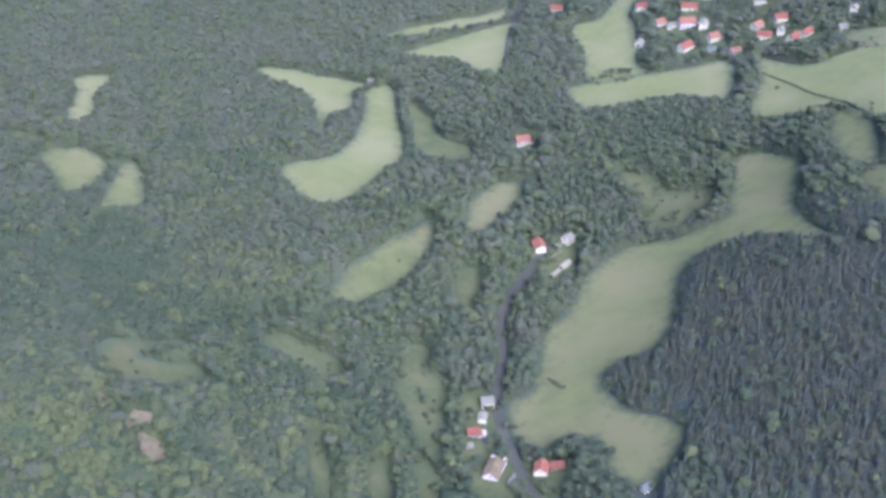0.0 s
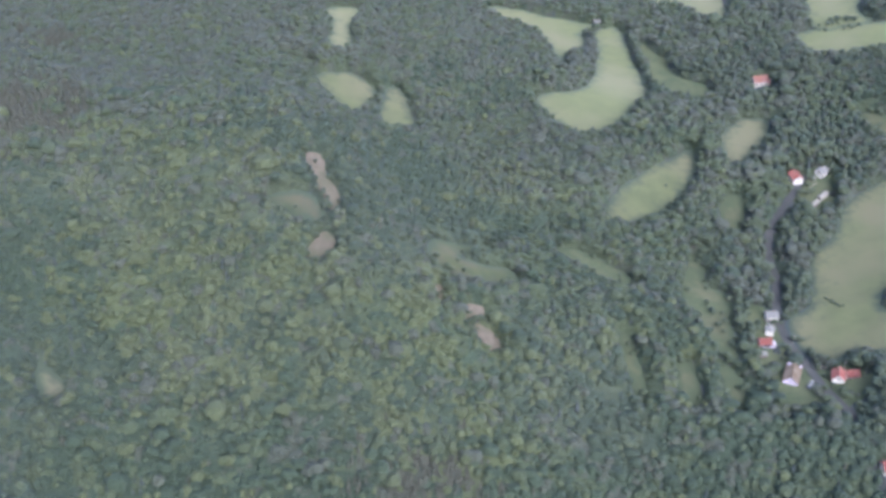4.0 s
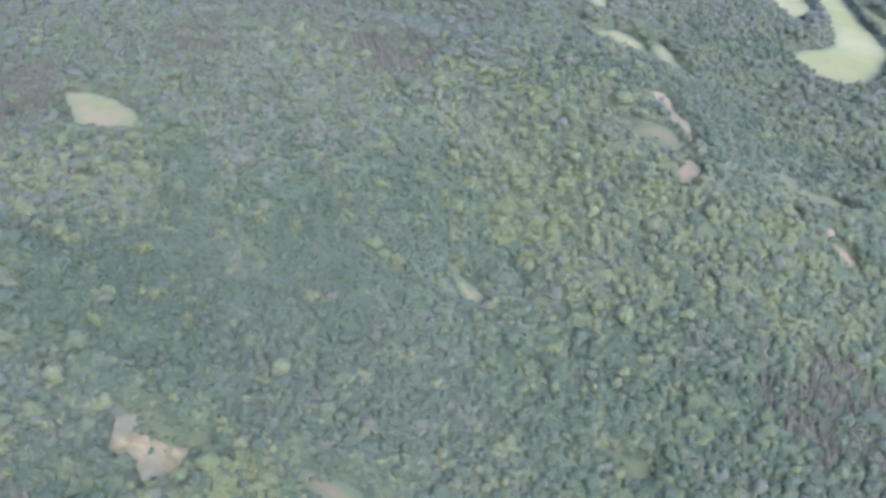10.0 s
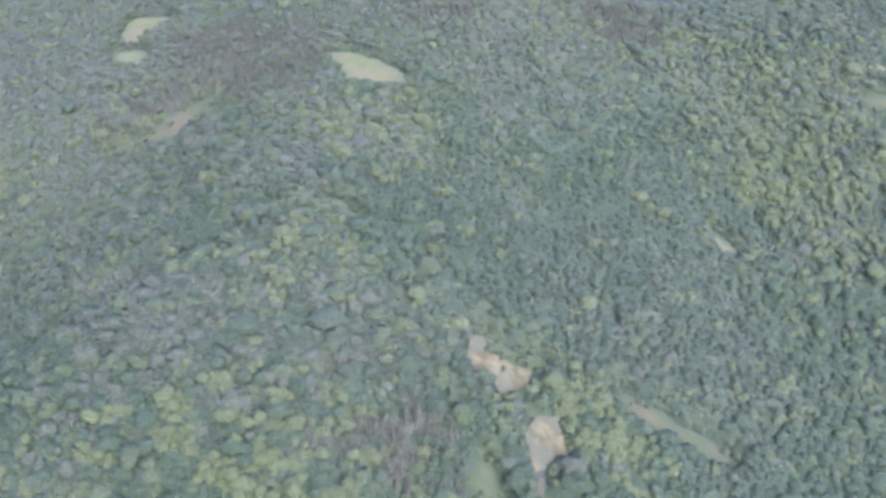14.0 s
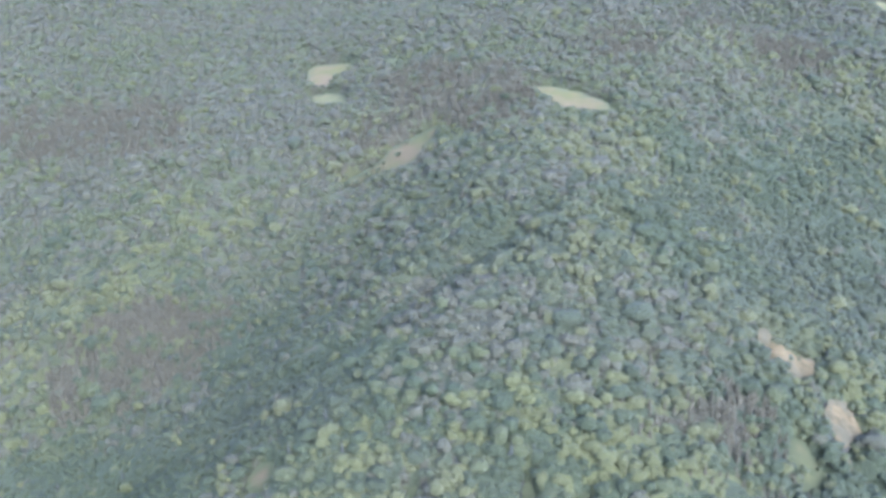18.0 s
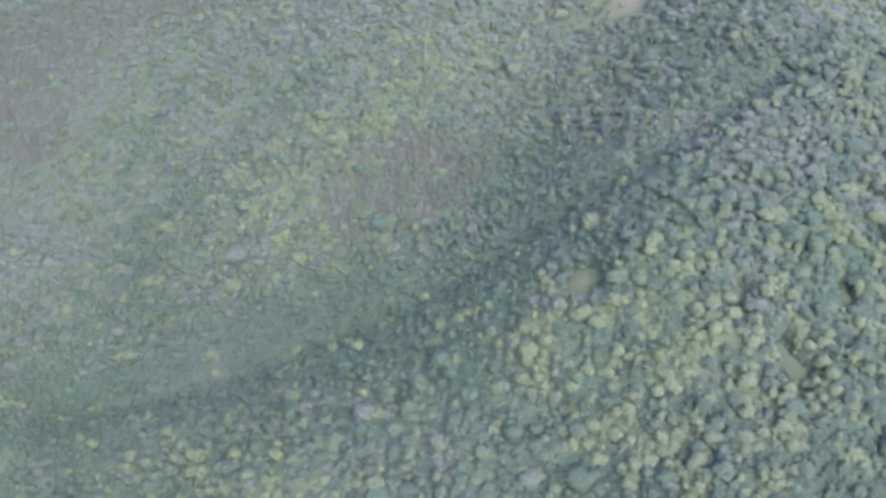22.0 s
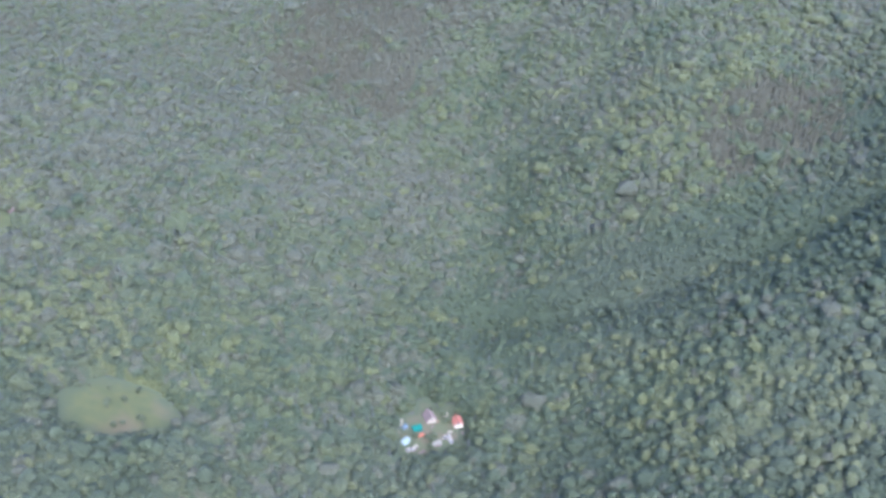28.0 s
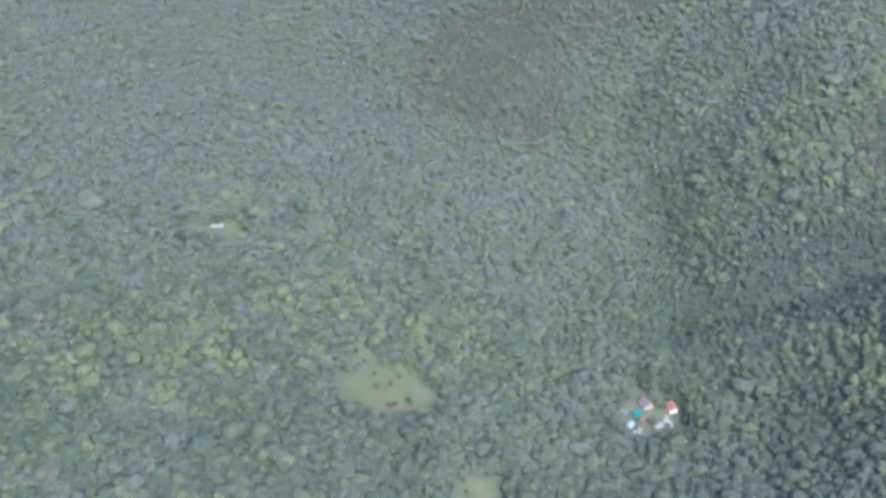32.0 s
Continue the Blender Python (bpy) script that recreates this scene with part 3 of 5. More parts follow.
def house(x, y, w, d, h, rise, turn, wall, roof, label, name="house", wing=None, group="houses in the valley", chimney=True, windows=True, clear=5.0):
    """Gabled, ridge along its own x. w along the ridge, d across, h to the eaves, rise to the ridge."""
    w, d, rise, h = w * 0.8, d * 0.8, rise * 0.85, h * 1.15
    z = min(z_at(x + a, y + b) for a in (-w / 3, w / 3) for b in (-d / 3, d / 3))
    top = new(name)
    top.matrix_world = pose(x, y, z, 0, 0, turn)
    tagged(top, label, name.replace("_", " "), group)
    drop = 3.0
    bm = bmesh.new()
    for s in (-1, 1):
        e = [bm.verts.new((s * w / 2, yy, zz)) for yy, zz in ((-d / 2, -drop), (d / 2, -drop), (d / 2, h), (0, h + rise), (-d / 2, h))]
        bm.faces.new(e if s > 0 else e[::-1])
    vs = list(bm.verts)
    for i in range(5):
        if i in (2, 3):
            continue
        j = (i + 1) % 5
        bm.faces.new((vs[i], vs[j], vs[5 + j], vs[5 + i]))
    part("wall", bm, wall, top)
    o, ov = 0.6, 0.5
    k = rise / (d / 2)
    for s in (-1, 1):
        bm = bmesh.new()
        q = [(-w / 2 - o, s * (d / 2 + ov), h - k * ov), (w / 2 + o, s * (d / 2 + ov), h - k * ov), (w / 2 + o, 0, h + rise), (-w / 2 - o, 0, h + rise)]
        slab(bm, *(q if s < 0 else q[::-1]), 0.22)
        part("roof", bm, roof, top)
    bm = bmesh.new()
    box(bm, -w / 2 - o, w / 2 + o, -0.18, 0.18, h + rise + 0.12, h + rise + 0.34)
    part("ridge_cap", bm, roof, top)
    if chimney:
        bm = bmesh.new()
        box(bm, w * 0.18 - .35, w * 0.18 + .35, d * 0.1 - .35, d * 0.1 + .35, h + rise * 0.55, h + rise + 1.1)
        part("chimney", bm, TILE_BROWN, top)
    if windows:
        spots = [(-w / 3, -1), (0, -1), (w / 3, -1), (-w / 3, 1), (w / 3, 1)]
        for wx, s in spots:
            bm = bmesh.new()
            y0 = s * d / 2
            box(bm, wx - .7, wx + .7, min(y0, y0 + s * .06), max(y0, y0 + s * .06), h * .38, h * .38 + 1.5)
            fr = part("window", bm, SHEET_WHITE, top)
            bm = bmesh.new()
            y1 = y0 + s * .065
            box(bm, wx - .55, wx + .55, min(y1, y1 + s * .02), max(y1, y1 + s * .02), h * .38 + .13, h * .38 + 1.37)
            part("pane", bm, GLASS, fr)
        for s in (-1, 1):
            bm = bmesh.new()
            x0 = s * w / 2
            box(bm, min(x0, x0 + s * .06), max(x0, x0 + s * .06), -.6, .6, h * .95, h * .95 + 1.2)
            fr = part("gable_window", bm, SHEET_WHITE, top)
            bm = bmesh.new()
            x1 = x0 + s * .065
            box(bm, min(x1, x1 + s * .02), max(x1, x1 + s * .02), -.45, .45, h * .95 + .13, h * .95 + 1.07)
            part("pane", bm, GLASS, fr)
        bm = bmesh.new()
        box(bm, w * .12, w * .12 + 1.0, -d / 2 - .07, -d / 2, 0, 2.05)
        part("door", bm, WOOD, top)
    if wing:
        lw, ld, lh, lroof = wing
        bm = bmesh.new()
        box(bm, w / 2 + .01, w / 2 + lw, -ld / 2, ld / 2, -drop, lh)
        part("annex_wall", bm, wall, top)
        bm = bmesh.new()
        q = [(w / 2 + .01, -ld / 2 - .4, lh), (w / 2 + lw + .4, -ld / 2 - .4, lh - .3), (w / 2 + lw + .4, ld / 2 + .4, lh - .3), (w / 2 + .01, ld / 2 + .4, lh)]
        slab(bm, *q, 0.18)
        part("annex_roof", bm, lroof, top)
    CLEAR_SPOTS.append((x, y, max(w, d) * 0.5 + clear * 0.7))
    CLEAR_SPOTS.append((x, y - 9, max(w, d) * 0.5 + clear * 0.6))
    return top


house(60.0, 856.0, 13, 9, 4.5, 3.6, 12, PLASTER, TILE_ORANGE, "white house with a bright orange-red tiled roof", wing=(6, 6, 3.2, TILE_ORANGE))
house(65.0, 797.0, 5, 4, 2.6, 1.2, 20, SHEET_WHITE, TIN, "small white hut among trees", name="hut", chimney=False, windows=False, clear=2)
house(62.0, 703.0, 11, 8.5, 4.4, 2.6, 105, PLASTER, TILE_RED, "white house with a dark red roof by the road")
house(82.0, 716.0, 9, 7, 4.0, 2.0, 50, PLASTER, TIN, "white house with a grey sheet roof")
house(75.0, 708.0, 7, 3, 2.4, 0.8, 52, SHEET_WHITE, TIN, "long low white shed beside the road", name="shed", chimney=False, windows=False)
house(78.0, 686.0, 11, 3.4, 2.4, 0.8, 48, SHEET_WHITE, SHEET_WHITE, "long low white-roofed shed", name="shed", chimney=False, windows=False)
house(71.0, 676.0, 9, 3, 2.2, 0.7, 48, WOOD, SHEET_WHITE, "narrow shed with a pale sheet roof", name="shed", chimney=False, windows=False)
house(24.3, 551.0, 8, 7, 4.5, 1.6, 8, PLASTER, TIN, "white two-storey house with a pale grey roof")
house(21.3, 537.1, 6, 5.5, 3.5, 1.2, 80, PLASTER, TIN, "small white house with a grey sheet roof", chimney=False)
house(16.3, 523.8, 8, 6.5, 3.2, 2.6, 5, PLASTER_CREAM, TILE_RED, "cream house with a red tiled roof", wing=(3, 4, 2.4, SHEET_WHITE))
house(13.2, 511.0, 5, 4, 2.4, 1.0, 10, WOOD, TIN, "grey timber shed with a sheet roof", name="shed", chimney=False, windows=False)
house(25.3, 488.4, 15, 10, 3.6, 4.0, 72, PLASTER_CREAM, TILE_BROWN, "large old house with a faded pinkish-brown roof", wing=(5, 8, 3.0, TILE_BROWN))
house(49.7, 487.4, 9, 8.5, 4.0, 3.6, 78, PLASTER, TILE_RED, "white-gabled house with a red tiled roof beside the road")
house(57.7, 490.1, 8, 6, 2.8, 2.4, 8, PLASTER, TILE_RED, "low red-roofed annex joined to the white house", chimney=False)
house(99.0, 462.0, 6, 4.5, 2.6, 1.4, 30, PLASTER, TIN_BLUE, "small house with a blue-grey sheet roof")
house(61.0, 417.0, 8, 7, 3.4, 3.0, 15, PLASTER, TILE_RED, "small house with a red tiled roof in trees")
house(-60.0, 984.0, 7, 5, 2.8, 1.6, 20, SHEET_WHITE, TIN, "small white hut at the meadow's end", name="hut", chimney=False, windows=False, clear=2)
VILLAGE = "houses of the village"
house(107.0, 1139.0, 13, 9, 4.5, 3.0, -15, PLASTER, TILE_RED, "white village house with a red roof", group=VILLAGE)
house(179.0, 1099.0, 12, 8, 4.5, 3.0, 10, PLASTER, TILE_RED, "white village house with a small red roof", group=VILLAGE)
house(165.0, 1007.0, 9, 8, 3.6, 4.0, 70, PLASTER, TIN, "white gabled cottage with a pale roof", group=VILLAGE)
house(188.0, 1048.0, 11, 9, 4.5, 3.2, 25, PLASTER, TILE_ORANGE, "cream house with a faded orange roof", group=VILLAGE)
house(197.0, 1037.0, 10, 7, 4.0, 2.4, 5, PLASTER, TIN, "white house with a grey roof", group=VILLAGE)
house(209.0, 1036.0, 17, 11, 5.5, 4.2, 6, PLASTER_CREAM, TILE_ORANGE, "large cream house with a broad orange roof", group=VILLAGE, wing=(4, 8, 3.4, TILE_ORANGE))
house(221.0, 1025.0, 10, 9, 5.5, 3.2, 80, PLASTER, TIN, "tall white house with a grey roof", group=VILLAGE)
house(199.0, 982.0, 14, 10, 4.8, 4.0, 40, PLASTER, TILE_RED, "white house with a steep red roof", group=VILLAGE, wing=(4, 6, 3.0, TILE_RED))
house(223.0, 992.0, 11, 9, 4.8, 3.6, 25, PLASTER, TILE_ORANGE, "white house with an orange-red roof", group=VILLAGE, wing=(5, 5, 2.8, TILE_ORANGE))
house(218.0, 1078.0, 17, 10, 4.2, 3.4, -5, PLASTER, TILE_RED, "long house with a bright red roof", group=VILLAGE)
house(239.0, 1106.0, 20, 9, 4.5, 2.6, 78, PLASTER, SHEET_WHITE, "long white hall with a pale roof", group=VILLAGE)
house(218.0, 970.0, 8, 6, 3.2, 1.8, -10, PLASTER, TIN_BLUE, "white outbuilding with a blue-grey roof", group=VILLAGE, chimney=False)
house(235.0, 959.0, 10, 6, 3.0, 2.2, 15, PLASTER_CREAM, TILE_ORANGE, "low house with an orange roof", group=VILLAGE)
house(261.0, 1003.0, 11, 9, 4.2, 3.2, 35, PLASTER, TILE_ORANGE, "house with a faded orange tiled roof", group=VILLAGE)
house(261.0, 978.0, 14, 8, 4.2, 3.2, -10, PLASTER, TILE_RED, "white house with a long red roof", group=VILLAGE)
house(281.0, 1010.0, 12, 9, 5.0, 3.6, 8, PLASTER, TILE_RED, "white-walled house with a bright red roof", group=VILLAGE)
house(275.0, 981.0, 8, 7, 4.4, 2.6, 75, PLASTER, TIN, "white house with a grey roof and tall gable", group=VILLAGE)
house(281.0, 963.0, 12, 8, 4.0, 3.2, 40, PLASTER, TILE_RED, "red-roofed house at the village edge", group=VILLAGE)
house(292.0, 968.0, 13, 8, 4.0, 3.2, 40, PLASTER, TILE_RED, "long red-roofed house at the village edge", group=VILLAGE)
house(279.0, 1126.0, 12, 8, 4.5, 3.0, 65, PLASTER, TILE_RED, "white house with a red roof at the upper village", group=VILLAGE)
house(276.0, 1065.0, 12, 9, 5.0, 2.6, 0, PLASTER, TIN, "white house with a grey roof", group=VILLAGE)
house(340.0, 1008.0, 9, 8, 4.8, 2.4, 70, PLASTER, TIN, "tall white house among trees", group=VILLAGE)
house(320.0, 966.0, 9, 7, 3.6, 2.2, 5, PLASTER, TIN, "white house with a pale roof in the field", group=VILLAGE)
CAMP = "huts of the forest camp"
house(-957.0, 35.0, 6.5, 6, 2.6, 3.0, 118, SHEET_WHITE, WOOD, "white-fronted hut with a steep dark timber roof", name="cabin", group=CAMP, chimney=False, clear=1)
house(-943.2, 34.4, 6, 5, 2.8, 2.2, 110, PLASTER, TILE_RED, "white hut with a red roof in the camp", name="cabin", group=CAMP, clear=1)
house(-966.0, 13.5, 4.4, 3.2, 2.2, 1.0, 60, SHED_GREEN, SHED_GREEN, "pale green boarded shed in the camp", name="shed", group=CAMP, chimney=False, windows=False, clear=1)
house(-951.1, 17.0, 4.2, 2.8, 2.0, 0.7, 20, WOOD, TIN, "grey timber shed with a sheet roof", name="shed", group=CAMP, chimney=False, windows=False, clear=1)
house(-1186.8, 77.0, 7, 2.0, 1.6, 0.5, 20, TIN, TIN, "long low pale shed in a forest clearing", name="shed", chimney=False, windows=False, clear=2)
house(-1198.0, 67.8, 3, 2.6, 1.8, 0.6, 10, WOOD, WOOD, "tiny timber hut in a forest clearing", name="hut", chimney=False, windows=False, clear=1)
house(-1178.4, 90.3, 3, 3, 2.4, 0.9, 30, WOOD, WOOD, "small timber hut at the clearing's edge", name="hut", chimney=False, windows=False, clear=1)


def tent(x, y, w, d, h, turn, mat, label):
    top = new("tent")
    top.matrix_world = pose(x, y, z_at(x, y) + .3, 0, 0, turn)
    tagged(top, label, "tent")
    bm = bmesh.new()
    n = 8
    arch = [(math.cos(math.pi * k / n) * d / 2, math.sin(math.pi * k / n) ** .8 * h) for k in range(n + 1)]
    a = [[bm.verts.new((s * w / 2, yy, zz)) for yy, zz in arch] for s in (-1, 1)]
    for k in range(n):
        bm.faces.new((a[0][k], a[0][k + 1], a[1][k + 1], a[1][k]))
    bm.faces.new(a[0][::-1])
    bm.faces.new(a[1])
    part("canvas", bm, mat, top)
    bm = bmesh.new()
    box(bm, w / 2, w / 2 + .05, -.5, .5, 0, h * .7)
    part("door_flap", bm, SHEET_WHITE, top)
    for s in (-1, 1):
        bm = bmesh.new()
        box(bm, -w / 2, w / 2, s * d / 2 - .08, s * d / 2 + .08, -.5, .12)
        part("ground_rail", bm, WOOD, top)
    return top


def car(x, y, turn, paint, label, length=4.3):
    top = new("car")
    top.matrix_world = pose(x, y, z_at(x, y) + .45, 0, 0, turn)
    tagged(top, label, "car", "parked cars")
    L, W = length / 2, 0.88
    bm = bmesh.new()
    side = [(-L, .3), (L, .3), (L, .72), (L * .55, .92), (-L * .96, .95)]
    v = [[bm.verts.new((px, s * W, pz)) for px, pz in side] for s in (-1, 1)]
    for k in range(5):
        j = (k + 1) % 5
        bm.faces.new((v[0][k], v[0][j], v[1][j], v[1][k]))
    bm.faces.new(v[0][::-1])
    bm.faces.new(v[1])
    part("body", bm, paint, top)
    bm = bmesh.new()
    lo = [(-L * .9, .94), (L * .5, .92)]
    hi = [(-L * .68, 1.42), (L * .12, 1.42)]
    q = [bm.verts.new((px, s * ww, pz)) for s in (-1, 1) for (px, pz), ww in zip((lo[0], lo[1], hi[1], hi[0]), (W * .95, W * .95, W * .78, W * .78))]
    for f in ((3, 2, 1, 0), (4, 5, 6, 7), (1, 2, 6, 5), (3, 0, 4, 7)):
        bm.faces.new([q[i] for i in f])
    part("glasshouse", bm, GLASS, top, "dark window glass")
    bm = bmesh.new()
    box(bm, -L * .68, L * .12, -W * .78, W * .78, 1.42, 1.47)
    part("roof", bm, paint, top)
    for sx in (-.62, .62):
        for s in (-1, 1):
            bm = bmesh.new()
            bmesh.ops.create_cone(bm, cap_ends=True, segments=10, radius1=.32, radius2=.32, depth=.2, matrix=pose(sx * L, s * (W - .05), .3, 90))
            part("wheel", bm, RUBBER, top)
    return top


def beam(x, y, length, turn, mat, label, name="beam", size=.3):
    """Boards laid side by side on the ground."""
    top = new(name)
    top.matrix_world = pose(x, y, z_at(x, y) + .3, 0, 0, turn)
    tagged(top, label, name.replace("_", " "))
    for k in range(3):
        bm = bmesh.new()
        box(bm, -length / 2 + .1 * k, length / 2 - .1 * k, (k - 1) * size * 1.1 - size / 2, (k - 1) * size * 1.1 + size / 2, -.1, size * (1 - .12 * k))
        part("board", bm, mat, top)


def boulder(x, y, r, seed, mat=None):
    bm = bmesh.new()
    bmesh.ops.create_icosphere(bm, subdivisions=2, radius=1)
    g = random.Random(seed)
    off = Vector((g.uniform(0, 50), g.uniform(0, 50), 0))
    for v in bm.verts:
        v.co *= r * (1 + .45 * noise.noise(v.co * 1.3 + off))
        v.co.z *= .75
    me = bpy.data.meshes.new("boulder")
    bm.to_mesh(me)
    bm.free()
    me.materials.append(mat or ROCK)
    ob = new("boulder", me)
    ob.matrix_world = pose(x, y, z_at(x, y) + r * .2, 0, 0, seed * 40)
    tagged(ob, "pale weathered boulder lying on the quarried slope", "boulder", "boulders of the quarry")


tent(-962.0, 26.0, 4.6, 3.8, 2.4, 25, CANVAS_TEAL, "teal canvas tent with rounded ridge in the camp")
tent(-968.0, 25.0, 2.8, 2.4, 1.6, 60, CANVAS_BLUE, "small light blue tent in the camp")
tent(-950.1, 40.7, 3, 2.4, 1.6, 10, SHEET_WHITE, "small white tent at the camp's edge")
beam(-960.0, 21.5, 4.6, 40, PAINT_ORANGE, "stack of orange painted boards on trodden earth", "board_stack", .4)
beam(-958.1, 8.7, 6, 48, WOOD, "long pale timber lying on the ground", "timber_stack", .35)
beam(-970.0, 28.0, 5, 95, SHEET_WHITE, "pale timber stack beside the tents", "timber_stack", .4)
car(-947.2, 23.4, 35, CAR_WHITE, "white parked car in the camp yard")
car(-945.2, 21.4, 120, CAR_WHITE, "white parked car with its nose to the shed")
car(-963.0, 9.0, 30, CAR_WHITE, "white parked car beside the green shed")
car(-961.0, 11.0, 70, SHEET_WHITE, "pale parked car beside the green shed")
car(33.4, 480.3, 60, CAR_WHITE, "white car parked by the large house")
car(35.4, 484.0, 75, CAR_WHITE, "white car parked in the yard")
car(83.2, 468.4, 10, CAR_WHITE, "white car parked on the field track")
car(87.2, 470.0, 40, CAR_DARK, "dark car parked on the field track")
car(44.8, 501.3, 10, CAR_WHITE, "white car parked beside the road")
car(86.0, 719.0, 60, CAR_WHITE, "white car parked beside the house")
car(70.0, 690.0, 48, CAR_WHITE, "white car parked by the long sheds")
for i, (x, y, r) in enumerate(((-456.0, 217.0, 2.2), (-455.0, 207.0, 1.6), (-457.0, 196.0, 1.8), (-463.0, 217.6, 1.4), (-472.0, 221.6, 2.4), (-470.0, 212.0, 1.9), (-445.0, 196.0, 2.6), (-440.0, 188.0, 2.2), (-446.0, 180.0, 1.7), (-442.0, 194.0, 1.5))):
    boulder(x, y, r, i + 1)


def pole(x, y, h, label):
    top = new("utility_pole")
    top.matrix_world = pose(x, y, z_at(x, y), 0, 0, 20)
    tagged(top, label, "pole", "poles by the road")
    bm = bmesh.new()
    bmesh.ops.create_cone(bm, cap_ends=True, segments=8, radius1=.16, radius2=.1, depth=h + 1, matrix=pose(0, 0, h / 2 - .5))
    part("mast", bm, SHEET_WHITE, top)
    bm = bmesh.new()
    box(bm, -.8, .8, -.06, .06, h - .6, h - .45)
    part("crossarm", bm, WOOD, top)
    for s in (-.7, 0, .7):
        bm = bmesh.new()
        bmesh.ops.create_cone(bm, cap_ends=True, segments=6, radius1=.06, radius2=.04, depth=.2, matrix=pose(s, 0, h - .35))
        part("insulator", bm, GLASS, top)


def fence(x, y, turn, n, label):
    top = new("fence")
    top.matrix_world = pose(x, y, z_at(x, y) + .2, 0, 0, turn)
    tagged(top, label, "fence")
    for k in range(n + 1):
        bm = bmesh.new()
        box(bm, k * 2 - .08, k * 2 + .08, -.08, .08, -.8, 1.2)
        part("post", bm, SHEET_WHITE, top)
    for z in (.5, 1.0):
        bm = bmesh.new()
        box(bm, 0, n * 2, -.14, -.09, z - .08, z + .08)
        part("rail", bm, SHEET_WHITE, top)


beam(-955.1, 29.7, 3.2, 70, WOOD, "grey timber stack behind the dark-roofed hut", "timber_stack", .3)
beam(-946.2, 28.4, 2.6, 15, SHEET_WHITE, "short pale board stack beside the red-roofed hut", "board_stack", .3)
beam(-953.1, 34.7, 2.2, 130, TILE_BROWN, "low brown board stack on trodden earth", "board_stack", .4)
beam(-971.0, 20.0, 3.0, 20, WOOD, "grey timber stack at the yard's edge", "timber_stack", .3)
beam(-940.2, 28.8, 2.4, 100, WOOD, "grey timber stack under the trees", "timber_stack", .35)
pole(54.8, 496.5, 7.5, "pale roadside pole behind the red-roofed house")
pole(33.7, 528.6, 7, "pale slim pole beside the valley road")
pole(63.7, 488.0, 7, "pale slim pole at the garden's end")
pole(88.0, 721.0, 7, "pale slim pole beside the sheds")
fence(40.8, 502.7, 15, 4, "short white rail fence beside the road")
fence(70.0, 695.0, 48, 5, "pale rail fence along the sheds")


# ---- trees ----
PHI = (1 + 5 ** 0.5) / 2
ICO = np.array([(-1, PHI, 0), (1, PHI, 0), (-1, -PHI, 0), (1, -PHI, 0), (0, -1, PHI), (0, 1, PHI), (0, -1, -PHI), (0, 1, -PHI), (PHI, 0, -1), (PHI, 0, 1), (-PHI, 0, -1), (-PHI, 0, 1)]) / (1 + PHI ** 2) ** 0.5
ICO_F = [(0, 11, 5), (0, 5, 1), (0, 1, 7), (0, 7, 10), (0, 10, 11), (1, 5, 9), (5, 11, 4), (11, 10, 2), (10, 7, 6), (7, 1, 8), (3, 9, 4), (3, 4, 2), (3, 2, 6), (3, 6, 8), (3, 8, 9), (4, 9, 5), (2, 4, 11), (6, 2, 10), (8, 6, 7), (9, 8, 1)]
rng = np.random.default_rng(7)


def clumps(count, seed, r_main=0.62, r_small=(0.34, 0.5), whole=False, low=0.64):
    """A crown of uneven leaf clumps in a unit column: radius about 1, height 0 to 1."""
    g = np.random.default_rng(seed)
    V, F = [], []
    for i in range(count):
        if i == 0:
            c, r, rz = np.array([0, 0, 0.76]), r_main, r_main * 0.30
        else:
            a = 2 * math.pi * (i / (count - 1)) + g.uniform(-.5, .5)
            d = g.uniform(0.38, 0.68)
            r = g.uniform(*r_small)
            c, rz = np.array([math.cos(a) * d, math.sin(a) * d, g.uniform(low, 0.84)]), r * g.uniform(0.24, 0.34)
        q, _ = np.linalg.qr(g.normal(size=(3, 3)))
        v = (ICO @ q) * g.uniform(0.74, 1.2, (12, 1))
        v = v * (r, r, rz)
        V.append(v + c)
        shell = ICO_F if whole else [f for f in ICO_F if v[list(f), 2].mean() > -0.12 * rz]
        F += [tuple(12 * i + k for k in f) for f in shell]
    return np.concatenate(V), F


def finer(verts, faces):
    """Every triangle of a ball cut into four, the new corners pushed out to the ball."""
    V, mid, F = [tuple(v) for v in verts], {}, []

    def between(a, b):
        key = (min(a, b), max(a, b))
        if key not in mid:
            m = np.array(V[a]) + np.array(V[b])
            mid[key] = len(V)
            V.append(tuple(m / np.linalg.norm(m)))
        return mid[key]

    for a, b, c in faces:
        ab, bc, ca = between(a, b), between(b, c), between(c, a)
        F += [(a, ab, ca), (b, bc, ab), (c, ca, bc), (ab, bc, ca)]
    return np.array(V), F


BALL, BALL_F = finer(ICO, ICO_F)


